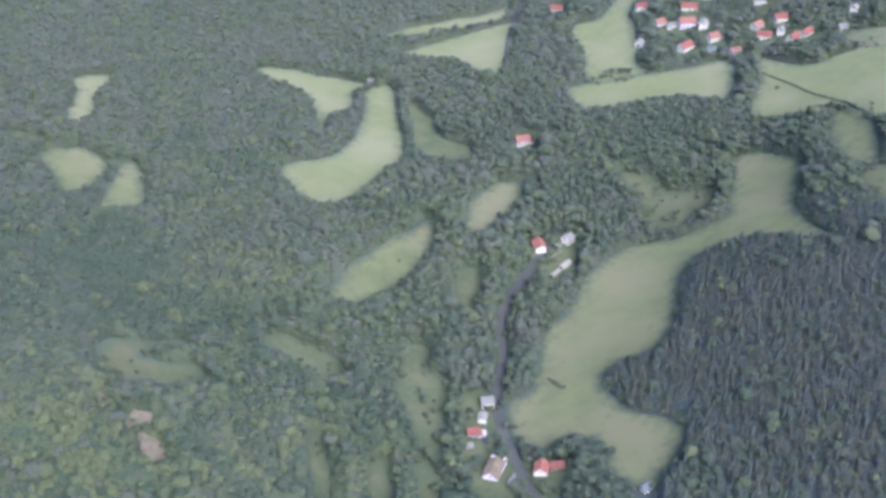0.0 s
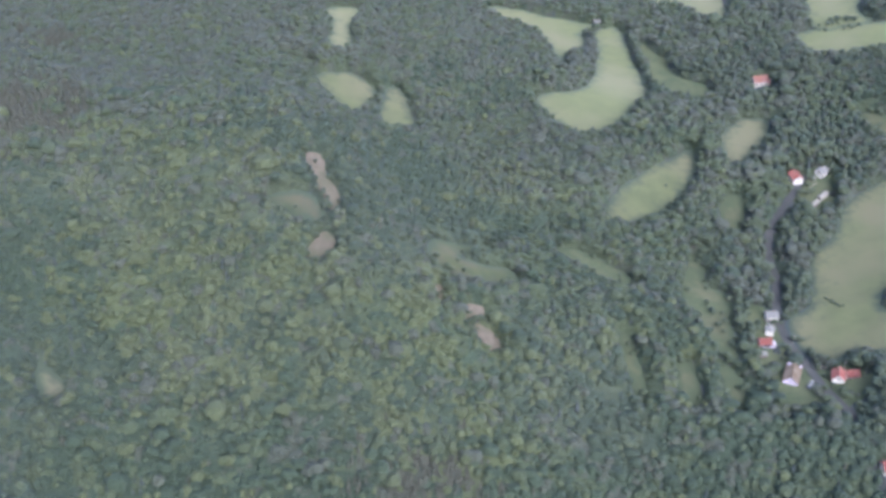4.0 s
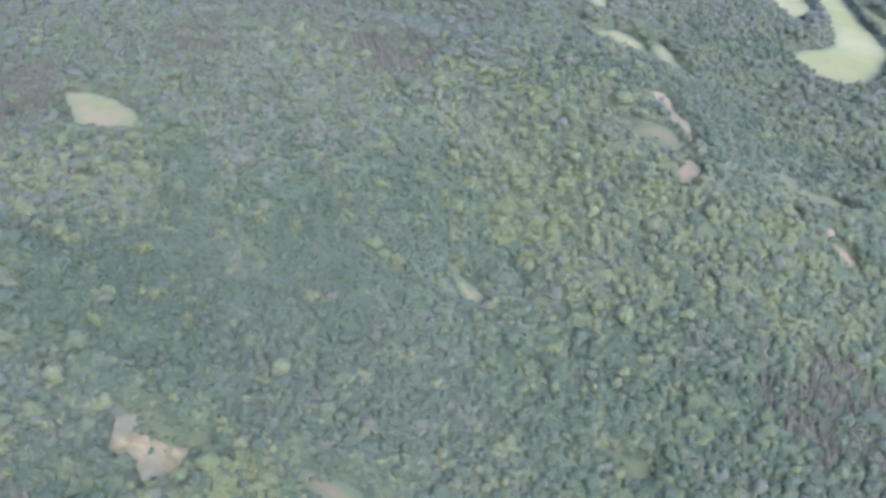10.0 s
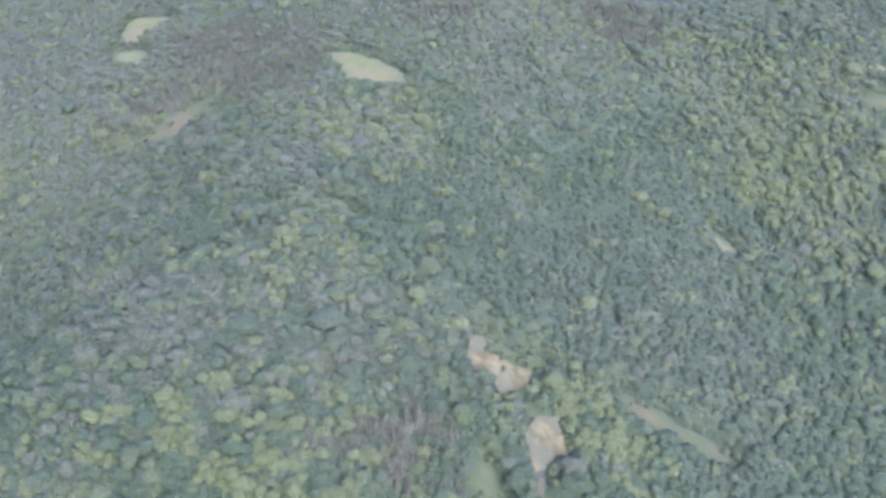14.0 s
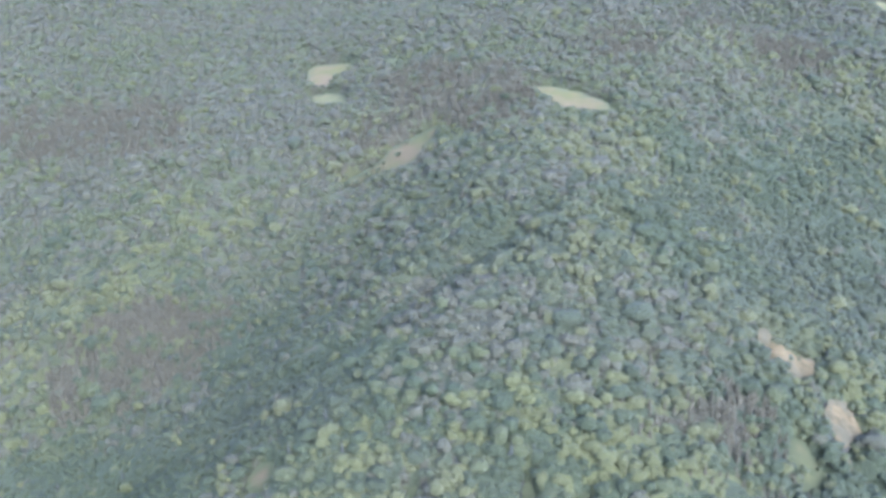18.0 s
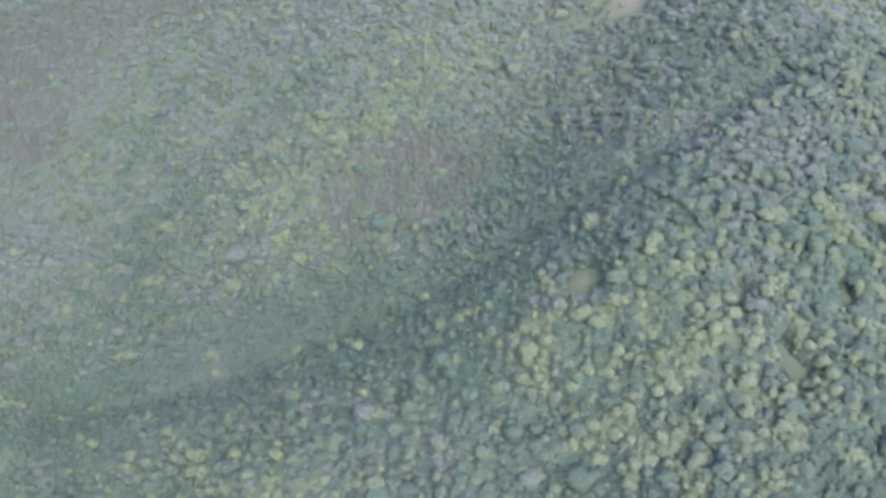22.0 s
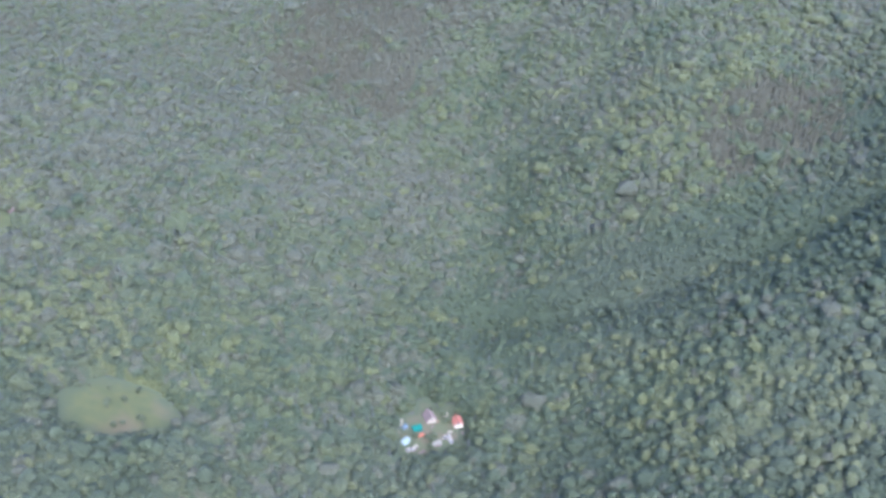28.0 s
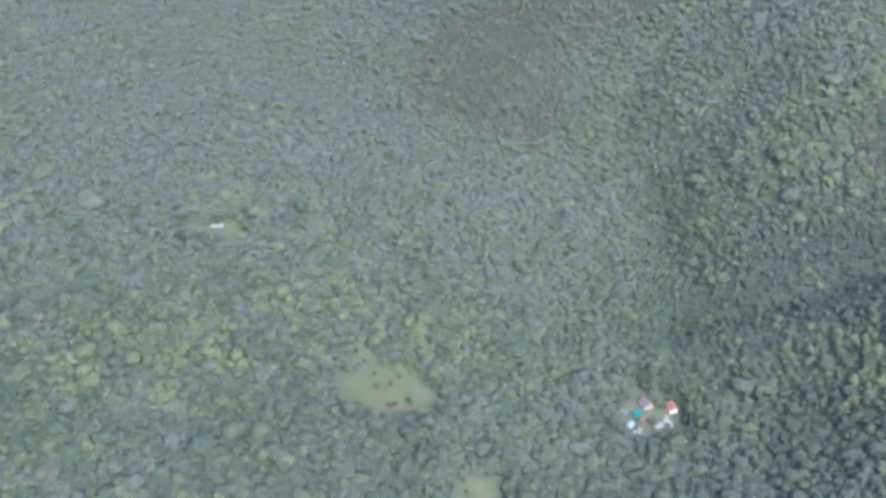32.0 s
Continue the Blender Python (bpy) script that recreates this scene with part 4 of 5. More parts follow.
def dome(seed, lobes=6, depth=0.26, ball=BALL, faces=BALL_F):
    """One broad crown seen from above: a lumpy dome of lobes in a unit column, radius about 1, top at 1."""
    g = np.random.default_rng(seed)
    q, _ = np.linalg.qr(g.normal(size=(3, 3)))
    v = ball @ q
    away = g.normal(size=(lobes, 3))
    away[:, 2] = np.abs(away[:, 2]) * 0.9
    away /= np.linalg.norm(away, axis=1)[:, None]
    near = v @ away.T
    swell = np.max(np.clip((near - 0.55) / 0.45, 0, 1) ** 0.7 * g.uniform(0.6, 1.0, lobes), 1)
    out = v * (0.80 + depth * swell + g.uniform(-.22, .22, len(v)))[:, None] * (g.uniform(.82, 1.1), g.uniform(.82, 1.1), 1)
    shell = [f for f in faces if v[list(f), 2].mean() > -0.30]
    used = sorted({i for f in shell for i in f})
    at = {i: k for k, i in enumerate(used)}
    out = out[used] * (1, 1, 0.22) + (0, 0, 0.78)
    return out, [tuple(at[i] for i in f) for f in shell]


def tiers(seed, n=4, sides=7):
    """A spruce: drooping jagged skirts, one over the other."""
    g = np.random.default_rng(seed)
    V, F = [], []
    for i in range(n):
        z0, z1 = 0.08 + 0.70 * i / n, 0.08 + 0.70 * i / n + 0.40 - 0.03 * i
        r = (1.0 - i / n) * 0.92 + 0.14
        b = len(V)
        V.append((g.uniform(-.04, .04), g.uniform(-.04, .04), min(z1, 1.0)))
        for k in range(sides):
            a = 2 * math.pi * (k + g.uniform(-.25, .25)) / sides
            rr = r * g.uniform(0.72, 1.12)
            V.append((rr * math.cos(a), rr * math.sin(a), z0 + g.uniform(-.03, .03)))
        F += [(b, b + 1 + k, b + 1 + (k + 1) % sides) for k in range(sides)]
    return np.array(V), F


def stem(radius, top, sides=3, base=0.0):
    V = [(radius * math.cos(6.283 * k / sides), radius * math.sin(6.283 * k / sides), base) for k in range(sides)]
    V += [(radius * .45 * math.cos(6.283 * k / sides), radius * .45 * math.sin(6.283 * k / sides), top) for k in range(sides)]
    F = []
    for k in range(sides):
        j = (k + 1) % sides
        F += [(k, j, sides + j), (k, sides + j, sides + k)]
    return np.array(V), F


def woods(name, spots, protos, mat, label, trunk=0.07, open_side=None):
    """Every tree of one kind in one mesh: uncountable woodland. spots: x, y, crown radius, height."""
    V, F, I, base = [], [], [], 0
    pick = rng.integers(0, len(protos), len(spots))
    open_side = np.ones(len(spots), bool) if open_side is None else open_side
    for k, shows in [(k, shows) for k in range(len(protos)) for shows in (True, False)]:
        pv, pf = protos[k]
        s = spots[(pick == k) & (open_side == shows)]
        if not len(s):
            continue
        pv2, pf2, sf = pv, np.array(pf), []
        if shows:
            sv, sf = stem(trunk, 0.66, 3, -0.1)
            pv2, pf2 = np.concatenate([pv, sv]), np.array(list(pf) + [tuple(len(pv) + i for i in f) for f in sf])
        a = rng.uniform(0, 6.283, len(s))
        ca, sa = np.cos(a)[:, None], np.sin(a)[:, None]
        ex = rng.uniform(0.85, 1.15, (len(s), 1))
        X = (pv2[:, 0] * ca - pv2[:, 1] * sa) * s[:, 2:3] * ex + s[:, 0:1]
        Y = (pv2[:, 0] * sa + pv2[:, 1] * ca) * s[:, 2:3] / ex + s[:, 1:2]
        Z = pv2[:, 2] * s[:, 3:4] + ground_z(s[:, 0], s[:, 1])[:, None]
        V.append(np.stack([X, Y, Z], -1).reshape(-1, 3))
        f = (pf2[None] + (np.arange(len(s)) * len(pv2))[:, None, None]).reshape(-1, 3) + base
        F.append(f)
        I.append(np.tile(np.r_[np.zeros(len(pf)), np.ones(len(sf))], len(s)))
        base += len(s) * len(pv2)
    ob = new(name, mesh_of(name, np.concatenate(V), np.concatenate(F), [mat, BARK], True, np.concatenate(I)))
    tagged(ob, label, "forest", kind="stuff")
    return ob


def bell(x, y, cx, cy, rx, ry):
    return np.exp(-((x - cx) / rx) ** 2 - ((y - cy) / ry) ** 2)


# stands of one look: light crowns, grey-brown spruce, hollow shade planted as dark trees
LIME_SPOTS = [(-802, 294), (-831, 259), (-845, 248), (-642, 57), (-634, 37), (-1183, 111), (-1122, 7), (-839, 258), (-1170, -48), (-1084, 7), (-1209, -59), (-550, 233), (-548, 386), (-552, 394), (-541, 405), (-703, 424), (-682, 438), (-663, 453), (-641, 472), (-423, 204), (-309, 463), (-272, 422), (-324, 506), (-280, 521), (-364, 567), (-447, 582), (-764, 360), (-841, 255), (-637, 67), (-579, 64), (-308, 542), (-257, 468), (-278, 439), (-317, 464), (-212, 443), (-303, 504), (-276, 511), (-182, 407), (-145, 395), (-188, 449), (-175, 471), (-123, 465), (-61, 483), (-125, 654)]
LIME_NOSES = [(-829, -1), (-796, -24), (-805, 10), (-777, -15), (-852, 51), (-684, 68), (-663, 52), (-642, 56), (-633, 30), (-700, 77), (-621, 73), (-673, 93), (-645, 92), (-547, 122), (-521, 131), (-430, 196), (-526, 139), (-570, 139)]
BROWN_SPOTS = [(-790, 235), (-679, 428), (-856, 456), (-788, 250), (-1078, 451), (-1084, 377), (-1023, 339), (-957, 483), (-849, 456), (-1320, 380), (-1047, 434), (-632, 507), (-659, 475), (-830, 454), (-776, 261), (-498, 148), (-627, 487), (-149, 340), (-482, 818), (-405, 597), (-520, 565), (-146, 352), (-176, 344), (-413, 595), (-473, 641), (162, 580), (192, 520), (220, 580), (140, 542), (156, 475), (184, 448), (215, 533)]
OLIVE_SPOTS = [(-556, 189), (-601, 185), (-568, 169), (-1168, 82), (-1145, 139), (-1231, 96), (-1264, 59), (-991, 212), (-847, 211)]
SHADE_SPOTS = [(-406, 442), (-411, 378), (-386, 512), (-370, 321), (-205, 522), (-169, 606), (-265, 575), (-429, 424), (-472, 421), (-395, 453), (-487, 323), (-356, 433), (-199, 579), (-472, 435), (-425, 464), (-489, 354), (-423, 373), (-503, 314), (-204, 574), (-195, 817), (-190, 639), (-159, 787), (-10, 843), (51, 896), (104, 776), (152, 843), (-684, 162), (-731, 142), (-783, 136), (-725, 252), (-761, 135), (-734, 160), (-816, 142), (-808, 293), (-851, 140), (-880, 109), (-779, 144), (-940, 120)]


def stands(x, y, spots, r):
    t = np.zeros(np.shape(x))
    for cx, cy in spots:
        t = t + bell(x, y, cx, cy, r, r)
    return np.clip(t, 0, 1)


SPRUCE_STANDS = [np.array(q, float) for q in (
    [(-698, 556), (-657, 569), (-610, 549), (-586, 500), (-580, 455), (-585, 421), (-605, 399), (-640, 442), (-679, 500)],
    [(-829, 235), (-820, 259), (-773, 278), (-766, 253), (-769, 227), (-810, 220)],
    [(-788, 294), (-737, 301), (-741, 237), (-775, 221), (-793, 253)],
    [(-1144, 441), (-1098, 494), (-985, 489), (-817, 545), (-811, 438), (-967, 439), (-1009, 353), (-1045, 336), (-1104, 368)])]


def spruce_at(x, y):
    x, y = np.asarray(x), np.asarray(y)
    planted = np.zeros(x.shape)
    for q in SPRUCE_STANDS:
        planted[inside(q, x, y)] = 0.75
    return np.clip(planted + stands(x, y, BROWN_SPOTS, 27) * 1.1 + bell(x, y, 200, 540, 100, 120) * .8, 0, 1)


# where the wood stands: a band of land below the flight
STEP = 4.0
tx, ty = np.meshgrid(np.arange(-1580, 420, STEP), np.arange(-230, 1300, STEP))
tx = tx.ravel() + rng.uniform(-.62, .62, tx.size) * STEP
ty = ty.ravel() + rng.uniform(-.62, .62, ty.size) * STEP
more = np.where(spruce_at(tx, ty) > 0.4)[0]
tx = np.r_[tx, tx[more] + rng.uniform(-2.4, 2.4, len(more))]
ty = np.r_[ty, ty[more] + rng.uniform(-2.4, 2.4, len(more))]
near_edge = np.interp(tx, [-1580, -1350, -1260, -900, -700, -500, -300, -100, 0, 200, 300, 420], [250, 10, -215, -130, -78, 5, 155, 270, 320, 400, 560, 700])
far_edge = np.interp(tx, [-1580, -1100, -1000, -700, -500, -400, 0, 200, 420], [680, 800, 930, 1020, 1170, 1230, 1280, 1240, 1060])
ok = (ty > near_edge) & (ty < far_edge)
tx, ty = tx[ok], ty[ok]
free = np.ones(len(tx), bool)
fringe = np.zeros(len(tx), bool)
for line, lo, hi in PATCHES:
    m = (tx > lo[0] - 8) & (tx < hi[0] + 8) & (ty > lo[1] - 8) & (ty < hi[1] + 8)
    free[m] &= ~inside(grown(line, 2.0), tx[m], ty[m])
    fringe[m] |= inside(grown(line, 6.5), tx[m], ty[m])
for cx, cy, r in CLEAR_SPOTS:
    free &= (tx - cx) ** 2 + (ty - cy) ** 2 > r * r
thin = np.zeros(len(tx), bool)
for line, lo, hi in SPARSE:
    thin |= inside(line, tx, ty)
free &= ~thin | (rng.uniform(0, 1, len(tx)) < 0.38)
tx, ty, thin, fringe = tx[free], ty[free], thin[free], fringe[free]


def mottle(x, y, s, seed):
    return np.array([noise.noise((a / s, b / s, seed)) for a, b in zip(x, y)])


def kinds_at(x, y):
    """Which tree grows here: 0 brown spruce, 1 yellow-green, 2 olive, 3 dark, 4 mid-green, 5 green spruce; and how much
    hollow shade the dark kind imitates.
    """
    patchy, patchy2 = mottle(x, y, 55.0, 1.7), mottle(x, y, 26.0, 8.3)
    sunny = np.clip(stands(x, y, LIME_SPOTS, 30) * 0.75 + stands(x, y, LIME_NOSES, 24) * 0.95 + bell(x, y, -285, 470, 60, 80) * .3 + patchy2 * .3, 0, 1)
    # dark trees stand in for shade in the hollows and along the gullies
    dusk = np.clip(stands(x, y, SHADE_SPOTS, 36) * 0.8 + gully(x, y, 1.2) * 0.11 + patchy * .3, 0, 1) * (1 - sunny * .7)
    grove = mottle(x, y, 12.0, 15.9)
    order = np.empty(len(x))
    order[np.argsort(rng.uniform(-1, 1, len(x)) * 0.28 + grove)] = np.linspace(0, 1, len(x))
    u = order
    p_spruce = np.clip(spruce_at(x, y) * 0.8 + np.clip(patchy - .4, 0, 1) * .3, 0, .92)
    p_lime = np.clip(0.014 + 0.45 * sunny, 0, .5) * (1 - p_spruce)
    # haze by planting: dull olive thickens far from the flight, dark green near it
    haze_dist = y - 0.49 * x
    p_dull = np.clip(np.interp(haze_dist, [380, 560, 720, 900], [.03, .12, .26, .42]) + .35 * stands(x, y, OLIVE_SPOTS, 32) + .25 * bell(x, y, -1170, 220, 200, 190) + .3 * bell(x, y, -850, 430, 160, 90) + np.clip(-patchy - .1, 0, 1) * .9 - .3 * dusk, 0.02, .7) * (1 - p_spruce - p_lime)
    p_dark = np.clip(np.interp(haze_dist, [330, 470, 620, 800], [.85, .62, .25, .04]) + 0.8 * dusk, 0.04, .95) * (1 - p_spruce - p_lime - p_dull)
    edges = np.cumsum([p_spruce, p_lime, p_dull, p_dark], 0)
    kind = (u > edges[0]).astype(int) + (u > edges[1]) + (u > edges[2]) + (u > edges[3])
    kind[(kind == 4) & (rng.uniform(0, 1, len(x)) < 0.10 + 0.25 * np.clip(patchy2, 0, 1))] = 5
    stand = bell(x, y, 200, 520, 110, 150)
    kind[(stand > 0.3) & (kind >= 1) & (rng.uniform(0, 1, len(x)) < 0.75)] = 5
    kind[(stand > 0.15) & (kind == 0) & (rng.uniform(0, 1, len(x)) < 0.6)] = 5
    return kind, dusk, patchy


def shade_free(x, y):
    """How far the growth is kept down: young trees and scrub on the southern rims of the open land and before the houses."""
    keep = np.ones(len(x))
    for line, lo, hi in PATCHES:
        m = np.where((x > lo[0]) & (x < hi[0]) & (y > lo[1] - 15) & (y < hi[1]))[0]
        for by, share in ((3.5, 0.5), (8.0, 0.72), (13.0, 0.88)):
            keep[m] = np.where(inside(line, x[m], y[m] + by), np.minimum(keep[m], share), keep[m])
    for cx, cy, r in CLEAR_SPOTS:
        m = (np.abs(x - cx) < r) & (y < cy) & (y > cy - 24 - r)
        keep[m] = np.minimum(keep[m], 0.6)
    return keep


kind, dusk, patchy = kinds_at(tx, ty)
even = 1 - 0.65 * np.clip(dusk, 0, 1)
radius = rng.gamma(2.6, 1 / 2.6, len(tx)) * 1.05 * (0.6 + 0.4 * even) + 1.7
broad = rng.uniform(0, 1, len(tx)) < 0.10
radius[broad] += 0.9
height = 7.8 + radius * 0.85 + (rng.normal(0, 1.0, len(tx)) + mottle(tx, ty, 17.0, 4.1) * 2.0) * even + patchy
conifer = (kind == 0) | (kind == 5)
radius[conifer] = rng.uniform(1.6, 2.5, conifer.sum())
height[conifer] = rng.uniform(12.0, 16.5, conifer.sum())
fine_grain = dusk * (kind >= 2) * (kind <= 4)
radius = radius * (1 - 0.25 * fine_grain)
height = height - 0.5 * fine_grain
valley = bell(tx, ty, 60, 760, 130, 260) * (rng.uniform(0, 1, len(tx)) < 0.6)
height = height + 2.6 * valley + 0.9 * (kind == 1)
radius = radius * (1 + 0.15 * valley)
height[fringe] *= 0.8
height *= shade_free(tx, ty)
radius[thin] *= 1.15
height[thin] *= 0.68
# trees that the camera passes nearest stand as things of their own
own = (((tx > -700) & (tx < -500) & (ty < 95)) | ((tx > -985) & (tx < -925) & (ty > -10) & (ty < 62)) | ((tx > -5) & (tx < 115) & (ty > 455) & (ty < 560))) & (rng.uniform(0, 1, len(tx)) < 0.8)
own |= thin & (rng.uniform(0, 1, len(tx)) < 0.2)
own &= rng.uniform(0, 1, len(tx)) < 330 / own.sum()
ALL = np.c_[tx, ty, radius, height]
CROWNS = [dome(s, 3, 0.3, ICO, ICO_F) for s in range(41, 65)]
BROAD_CROWNS = [dome(s, 5 + s % 4, 0.3) for s in range(11, 27)]
SPRUCES = [tiers(s) for s in range(31, 36)]
GROUND_KINDS = [("spruce_woods", SPRUCES, NEEDLE, "grey-brown spruce stand of narrow pointed crowns"), ("yellow_green_woods", CROWNS, LEAF_LIME, "bright yellow-green broadleaf crowns among darker trees"),
                ("olive_woods", CROWNS, LEAF_OLIVE, "dull olive broadleaf woodland, thicker far off to imitate haze"), ("dark_woods", CROWNS, LEAF_DARK, "dark blue-green broadleaf woodland, partly imitating hollow shade"),
                ("green_woods", CROWNS, LEAF_MID, "mid-green closed broadleaf forest over the hills"),
                ("green_spruce_woods", SPRUCES, NEEDLE_GREEN, "grey-green conifer wood of pointed crowns beside the meadow")]
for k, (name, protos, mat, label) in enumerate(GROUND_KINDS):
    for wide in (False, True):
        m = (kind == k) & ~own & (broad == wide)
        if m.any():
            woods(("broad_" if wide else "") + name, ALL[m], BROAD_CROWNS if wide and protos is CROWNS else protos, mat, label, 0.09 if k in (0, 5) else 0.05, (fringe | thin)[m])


# the closed canopy: crown beside crown in one sheet, open where the land is open
GRID, CELL = 3.2, 4.6
uxs, uys = np.arange(-1580, 424, GRID), np.arange(-230, 1300, GRID)
UX, UY = np.meshgrid(uxs, uys)
ux, uy = UX.ravel() + rng.uniform(-.5, .5, UX.size), UY.ravel() + rng.uniform(-.5, .5, UX.size)
cover = (uy > np.interp(ux, [-1580, -1350, -1260, -900, -700, -500, -300, -100, 0, 200, 300, 420], [250, 10, -215, -130, -78, 5, 155, 270, 320, 400, 560, 700])) & (uy < np.interp(ux, [-1580, -1100, -1000, -700, -500, -400, 0, 200, 420], [680, 800, 930, 1020, 1170, 1230, 1280, 1240, 1060]))
low = np.ones(len(ux))
for line, lo, hi in PATCHES + SPARSE:
    m = np.where((ux > lo[0] - 7) & (ux < hi[0] + 7) & (uy > lo[1] - 7) & (uy < hi[1] + 7))[0]
    cover[m] &= ~inside(grown(line, 1.4), ux[m], uy[m])
    for out, share in ((2.6, 0.62), (4.8, 0.78), (7.5, 0.9)):
        low[m] *= np.where(inside(grown(line, out), ux[m], uy[m]), share, 1)
low = np.maximum(low * shade_free(ux, uy), 0.35)
for cx, cy, r in CLEAR_SPOTS:
    cover &= (ux - cx) ** 2 + (uy - cy) ** 2 > (r + 1) ** 2
# one crown a cell: place, breadth, height and kind
nx_c, ny_c = int(2020 / CELL) + 4, int(1550 / CELL) + 4
cxs, cys = np.meshgrid(np.arange(nx_c), np.arange(ny_c))
cpx = -1585 + (cxs.ravel() + rng.uniform(.08, .92, cxs.size)) * CELL
cpy = -235 + (cys.ravel() + rng.uniform(.08, .92, cxs.size)) * CELL
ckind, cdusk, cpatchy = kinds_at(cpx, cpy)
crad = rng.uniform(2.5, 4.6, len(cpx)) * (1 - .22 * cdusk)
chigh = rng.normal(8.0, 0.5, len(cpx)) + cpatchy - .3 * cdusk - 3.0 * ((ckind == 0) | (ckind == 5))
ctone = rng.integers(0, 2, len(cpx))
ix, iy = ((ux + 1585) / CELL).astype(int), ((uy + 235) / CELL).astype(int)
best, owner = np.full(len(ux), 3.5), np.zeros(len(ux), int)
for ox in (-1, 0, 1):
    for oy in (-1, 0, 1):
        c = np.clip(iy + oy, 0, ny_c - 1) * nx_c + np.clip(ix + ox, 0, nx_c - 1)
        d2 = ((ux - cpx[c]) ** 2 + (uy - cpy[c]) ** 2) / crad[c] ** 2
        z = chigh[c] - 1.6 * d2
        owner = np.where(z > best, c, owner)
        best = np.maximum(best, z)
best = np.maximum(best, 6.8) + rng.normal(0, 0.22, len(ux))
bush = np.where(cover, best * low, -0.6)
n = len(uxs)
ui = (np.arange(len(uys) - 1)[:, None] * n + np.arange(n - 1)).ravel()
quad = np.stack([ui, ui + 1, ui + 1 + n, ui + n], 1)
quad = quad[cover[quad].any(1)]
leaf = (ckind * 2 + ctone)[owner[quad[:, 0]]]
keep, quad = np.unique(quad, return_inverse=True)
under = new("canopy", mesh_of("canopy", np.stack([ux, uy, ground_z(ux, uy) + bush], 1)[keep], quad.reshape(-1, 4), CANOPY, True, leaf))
tagged(under, "closed green forest canopy of rounded crowns", "forest", kind="stuff")


# woods that roll on all round, under the flight and behind the hills
wxs, wys = np.arange(-2300, 1100, 7.5), np.arange(-1000, 2000, 7.5)
WX, WY = np.meshgrid(wxs, wys)
wx, wy = WX.ravel() + rng.uniform(-2.5, 2.5, WX.size), WY.ravel() + rng.uniform(-2.5, 2.5, WX.size)
inner = (wx > -1574) & (wx < 416) & (wy > np.interp(wx, [-1580, -1350, -1260, -900, -700, -500, -300, -100, 0, 200, 300, 420], [250, 10, -215, -130, -78, 5, 155, 270, 320, 400, 560, 700]) + 6) & (wy < np.interp(wx, [-1580, -1100, -1000, -700, -500, -400, 0, 200, 420], [680, 800, 930, 1020, 1170, 1230, 1280, 1240, 1060]) - 6)
n = len(wxs)
wi = (np.arange(len(wys) - 1)[:, None] * n + np.arange(n - 1)).ravel()
quad = np.stack([wi, wi + 1, wi + 1 + n, wi + n], 1)
quad = quad[~inner[quad].any(1)]
keep, quad = np.unique(quad, return_inverse=True)
kx, ky = wx[keep], wy[keep]
grove = mottle(kx, ky, 60.0, 3.3) + mottle(kx, ky, 19.0, 9.1) * 0.8 + rng.uniform(-.3, .3, len(keep))
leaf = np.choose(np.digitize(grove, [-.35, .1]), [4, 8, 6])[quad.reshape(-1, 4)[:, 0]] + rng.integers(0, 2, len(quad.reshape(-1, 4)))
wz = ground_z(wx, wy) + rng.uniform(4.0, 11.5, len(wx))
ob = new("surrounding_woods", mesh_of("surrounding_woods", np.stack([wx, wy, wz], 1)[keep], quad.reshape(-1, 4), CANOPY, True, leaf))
tagged(ob, "closed green woodland rolling on over the hills", "forest", kind="stuff")


# bushes along the rims of the open land
rim = []
for line, lo, hi in PATCHES[:-2]:
    line = grown(line, 1.8)
    for a, c in zip(line, np.roll(line, -1, 0)):
        for t in np.arange(0, 1, 2.2 / max(np.linalg.norm(c - a), 2.2)):
            rim.append(a + (c - a) * (t + rng.uniform(0, .3)) + rng.normal(0, 1.3, 2))
for line in SCRUB:
    lo, hi = line.min(0), line.max(0)
    for _ in range(int((hi - lo).prod() / 45)):
        q = rng.uniform(lo, hi)
        if inside(line, q[0:1], q[1:2])[0]:
            rim.append(q)
rim = np.array(rim)
rim = rim[rng.uniform(0, 1, len(rim)) < 0.34]
size = rng.uniform(1.2, 2.9, len(rim))
woods("rim_bushes", np.c_[rim, size, size * rng.uniform(1.3, 2.3, len(rim))], CROWNS, LEAF_MID, "low green bushes along the edges of meadows")


def hedge(points, width, size, mat, label, name="hedge"):
    """A row of bushes grown together along a line."""
    p = np.array(points, float)
    row = []
    for a, c in zip(p[:-1], p[1:]):
        n = max(int(np.linalg.norm(c - a) / (size * .75)), 1)
        row += [a + (c - a) * (k + rng.uniform(0, .6)) / n + rng.normal(0, width, 2) for k in range(n)]
    row = np.array(row)
    r = size * rng.uniform(.7, 1.25, len(row))
    ob = woods(name, np.c_[row, r, r * rng.uniform(1.3, 1.8, len(row))], CROWNS, mat, label)
    tagged(ob, label, name.replace("_", " "))


hedge([(242, 919), (260, 878), (268, 846), (278, 814), (285, 773)], 0.4, 0.8, LEAF_MID, "dark bushy hedge across the pale meadow", "hedge")
hedge([(248, 876), (252, 874)], 0.5, 3.0, LEAF_DARK, "round dark bush standing in the meadow", "bush")
hedge([(59, 573), (63, 567), (68, 561)], 0.6, 1.0, LEAF_MID, "low dark bush row in the valley meadow", "hedge")
hedge([(-28, 680), (-26, 679)], 0.3, 1.6, LEAF_DARK, "small dark bush in the sloping meadow", "bush")
hedge([(-13, 552), (-10, 550)], 0.4, 1.8, LEAF_DARK, "small dark bush in the rough grass", "bush")
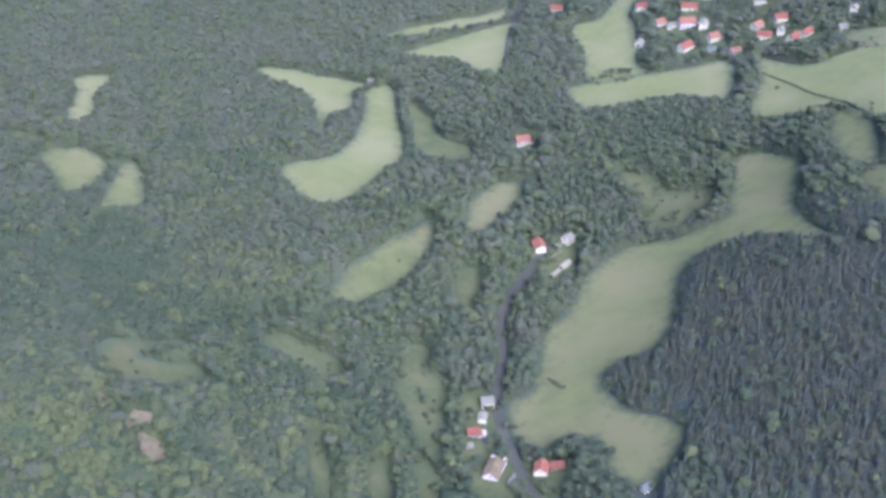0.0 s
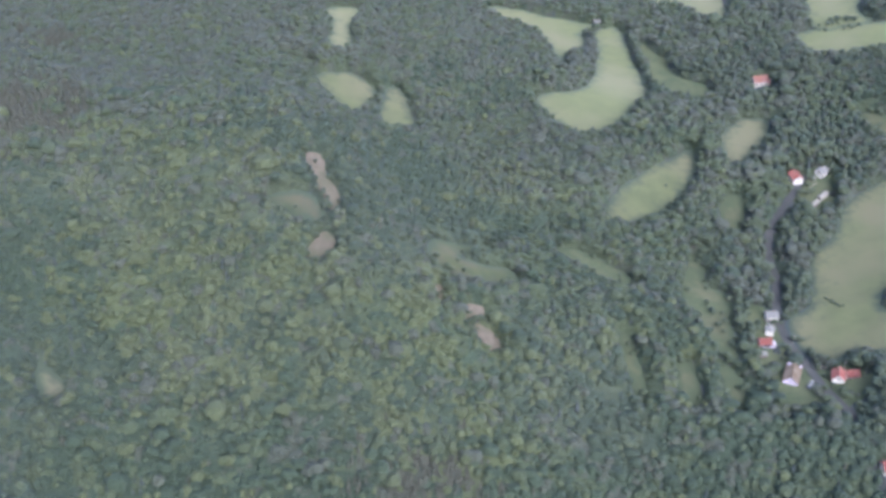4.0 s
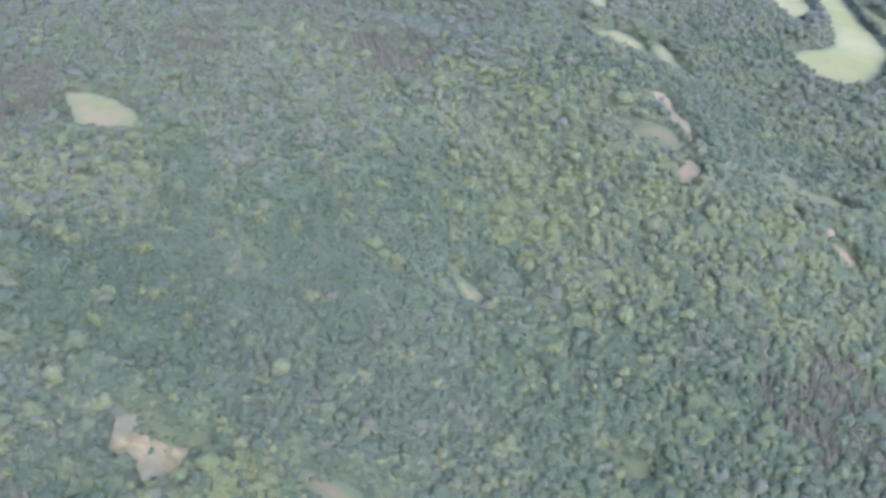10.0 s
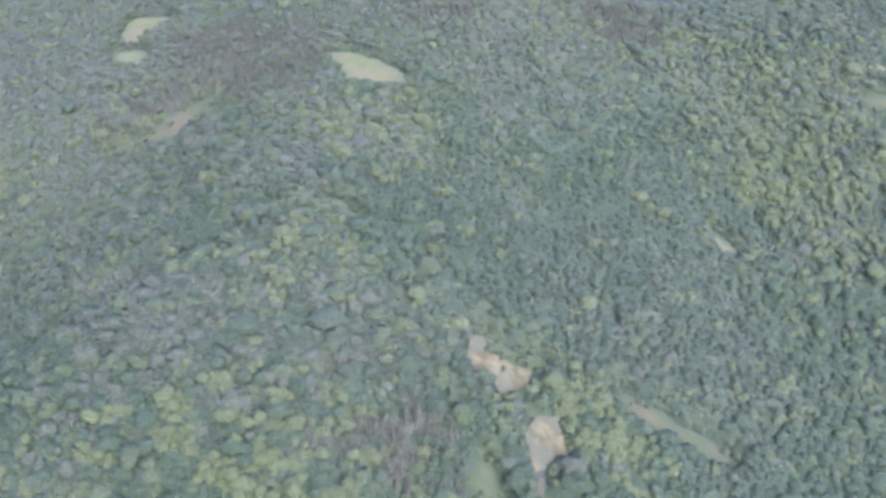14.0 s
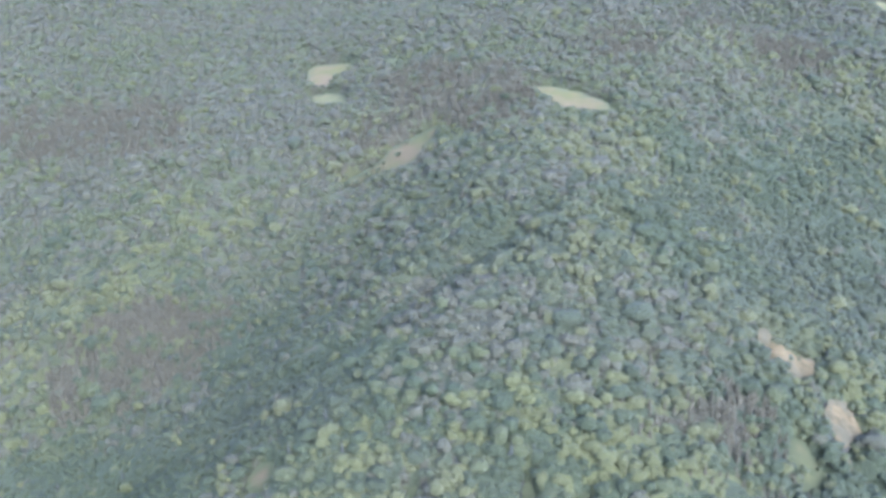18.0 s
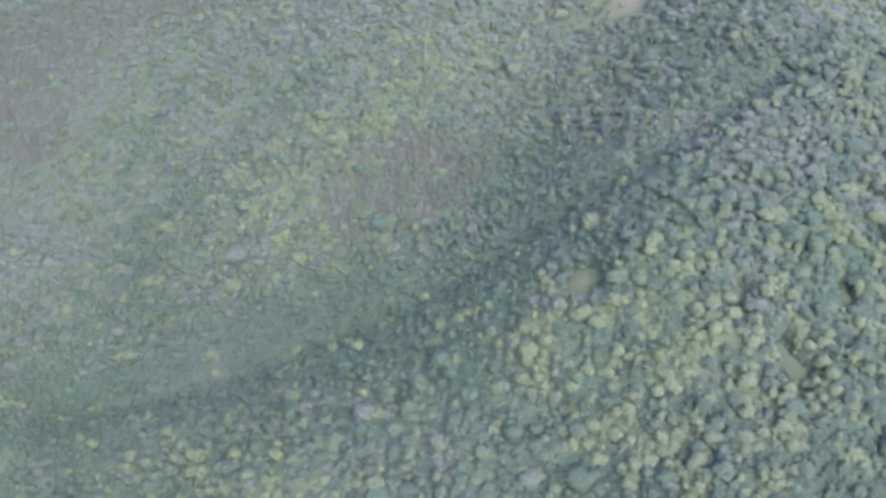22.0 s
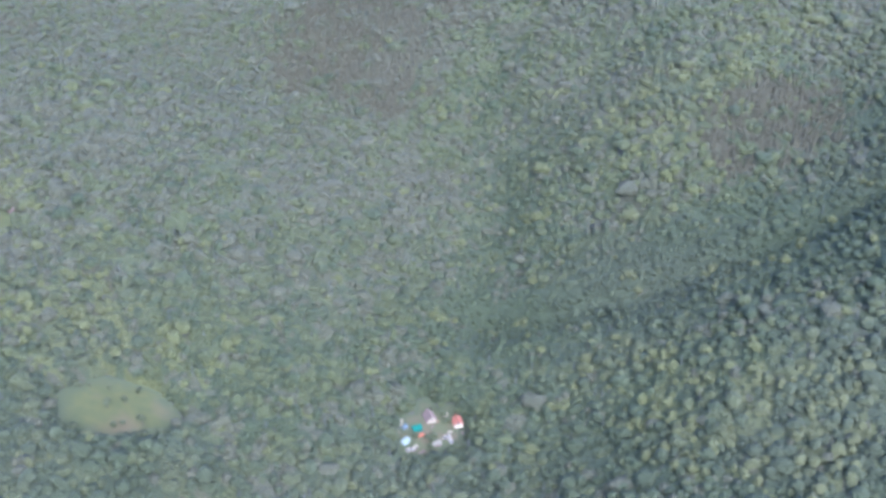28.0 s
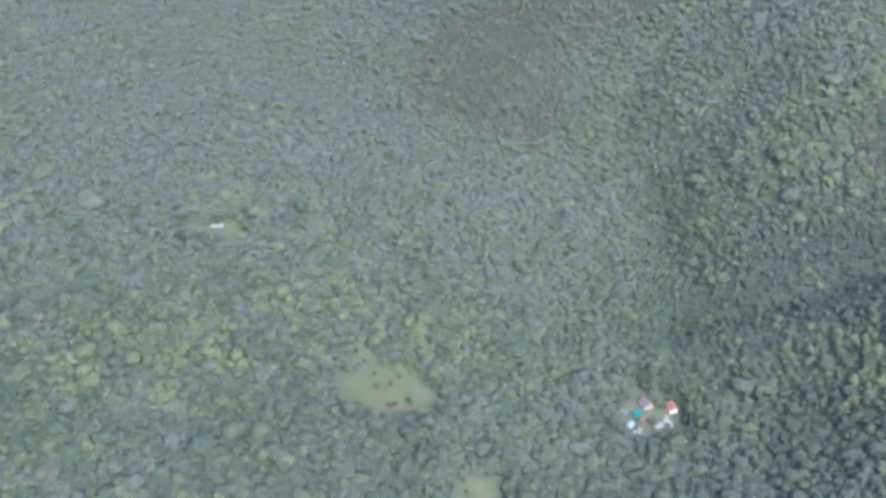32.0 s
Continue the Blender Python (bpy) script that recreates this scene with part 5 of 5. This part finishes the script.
hedge([(132, 960), (143, 958), (154, 958)], 1.4, 2.4, LEAF_MID, "dark bush row between two meadows", "hedge")
hedge([(-165, 1015), (-137, 1025), (-108, 1025), (-83, 1012), (-68, 993)], 1.5, 3.6, LEAF_OLIVE, "row of pale round trees along the meadow", "tree_row")
hedge([(57, 503), (66, 506), (77, 498), (82, 484)], 3.5, 3.4, LEAF_DARK, "clump of dark broadleaf trees beside the red-roofed house", "tree_clump")
hedge([(230, 788), (249, 756)], 2.0, 3.4, LEAF_DARK, "dark tree row between the meadows", "tree_row")
hedge([(9, 544), (7, 507), (10, 477)], 2.0, 3.0, LEAF_MID, "green trees behind the roadside houses", "tree_row")
hedge([(35, 561), (41, 566), (48, 576)], 1.2, 2.6, LEAF_DARK, "dark bushes at the meadow corner by the road", "hedge")
hedge([(-466, 213), (-462, 212)], 0.8, 2.0, LEAF_DARK, "dark bushes growing in the quarry floor", "bush")



def limb_mesh(bm, a, b, r0, r1, sides=5):
    a, b = Vector(a), Vector(b)
    q = (b - a).to_track_quat("Z", "Y").to_matrix()
    ra = [bm.verts.new(a + q @ Vector((r0 * math.cos(6.283 * k / sides), r0 * math.sin(6.283 * k / sides), 0))) for k in range(sides)]
    rb = [bm.verts.new(b + q @ Vector((r1 * math.cos(6.283 * k / sides), r1 * math.sin(6.283 * k / sides), 0))) for k in range(sides)]
    for k in range(sides):
        j = (k + 1) % sides
        bm.faces.new((ra[k], ra[j], rb[j], rb[k]))
    bm.faces.new(rb)


def tree_model(seed, leaf, label):
    """A broadleaf tree 14 m high with a crown about 8.6 m across."""
    g = random.Random(seed)
    top = new("tree")
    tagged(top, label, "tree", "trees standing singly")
    bm = bmesh.new()
    limb_mesh(bm, (0, 0, -.6), (g.uniform(-.2, .2), g.uniform(-.2, .2), 6.5), .34, .18, 7)
    part("trunk", bm, BARK, top)
    for k in range(4):
        a = 1.57 * k + g.uniform(-.4, .4)
        bm = bmesh.new()
        limb_mesh(bm, (0, 0, 4.2 + .5 * k), (2.4 * math.cos(a), 2.4 * math.sin(a), 8.3 + .4 * k), .14, .05)
        part("limb", bm, BARK, top)
    V, F = clumps(17, seed, 0.5, (0.22, 0.40), True, 0.44)
    V = V * (4.3, 4.3, 13.0) + (0, 0, 1.0)
    me = mesh_of("crown", V, F, [leaf], True)
    cr = new("crown", me)
    cr.parent = top
    return top


def spruce_model(seed):
    g = random.Random(seed)
    top = new("spruce_tree")
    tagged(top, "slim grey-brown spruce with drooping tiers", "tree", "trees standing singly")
    bm = bmesh.new()
    limb_mesh(bm, (0, 0, -.6), (0, 0, 13.0), .26, .05, 6)
    part("trunk", bm, BARK, top)
    V, F = tiers(seed, 7, 9)
    cr = new("crown", mesh_of("crown", V * (2.4, 2.4, 14.0) + (0, 0, .6), F, [NEEDLE], True))
    cr.parent = top
    return top


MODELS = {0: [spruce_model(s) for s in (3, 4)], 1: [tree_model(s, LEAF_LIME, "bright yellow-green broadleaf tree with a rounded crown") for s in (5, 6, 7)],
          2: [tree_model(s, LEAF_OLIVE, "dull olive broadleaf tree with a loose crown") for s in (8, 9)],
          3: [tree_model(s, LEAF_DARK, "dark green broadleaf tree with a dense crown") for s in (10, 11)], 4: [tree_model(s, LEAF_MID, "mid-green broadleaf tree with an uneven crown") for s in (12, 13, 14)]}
USED = set()


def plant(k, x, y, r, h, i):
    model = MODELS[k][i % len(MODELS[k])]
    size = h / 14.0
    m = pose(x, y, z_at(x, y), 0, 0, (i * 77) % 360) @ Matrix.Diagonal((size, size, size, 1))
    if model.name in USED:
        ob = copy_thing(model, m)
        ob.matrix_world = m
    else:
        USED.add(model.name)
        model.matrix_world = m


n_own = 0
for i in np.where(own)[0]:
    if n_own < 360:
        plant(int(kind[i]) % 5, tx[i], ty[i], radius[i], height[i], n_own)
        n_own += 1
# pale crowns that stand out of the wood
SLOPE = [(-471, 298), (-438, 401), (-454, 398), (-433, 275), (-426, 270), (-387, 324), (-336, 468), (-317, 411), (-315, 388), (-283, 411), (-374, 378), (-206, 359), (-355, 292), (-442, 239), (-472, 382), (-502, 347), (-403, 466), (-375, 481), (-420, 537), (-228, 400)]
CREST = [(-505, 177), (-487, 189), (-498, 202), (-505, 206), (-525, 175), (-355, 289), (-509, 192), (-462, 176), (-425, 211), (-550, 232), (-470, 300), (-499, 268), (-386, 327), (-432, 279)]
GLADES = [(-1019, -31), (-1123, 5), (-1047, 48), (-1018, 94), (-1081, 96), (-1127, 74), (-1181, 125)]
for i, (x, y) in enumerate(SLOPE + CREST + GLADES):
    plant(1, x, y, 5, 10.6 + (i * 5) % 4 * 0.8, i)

for models in MODELS.values():
    for model in models:
        if model.name not in USED:
            for o in (*model.children, model):
                bpy.data.objects.remove(o)
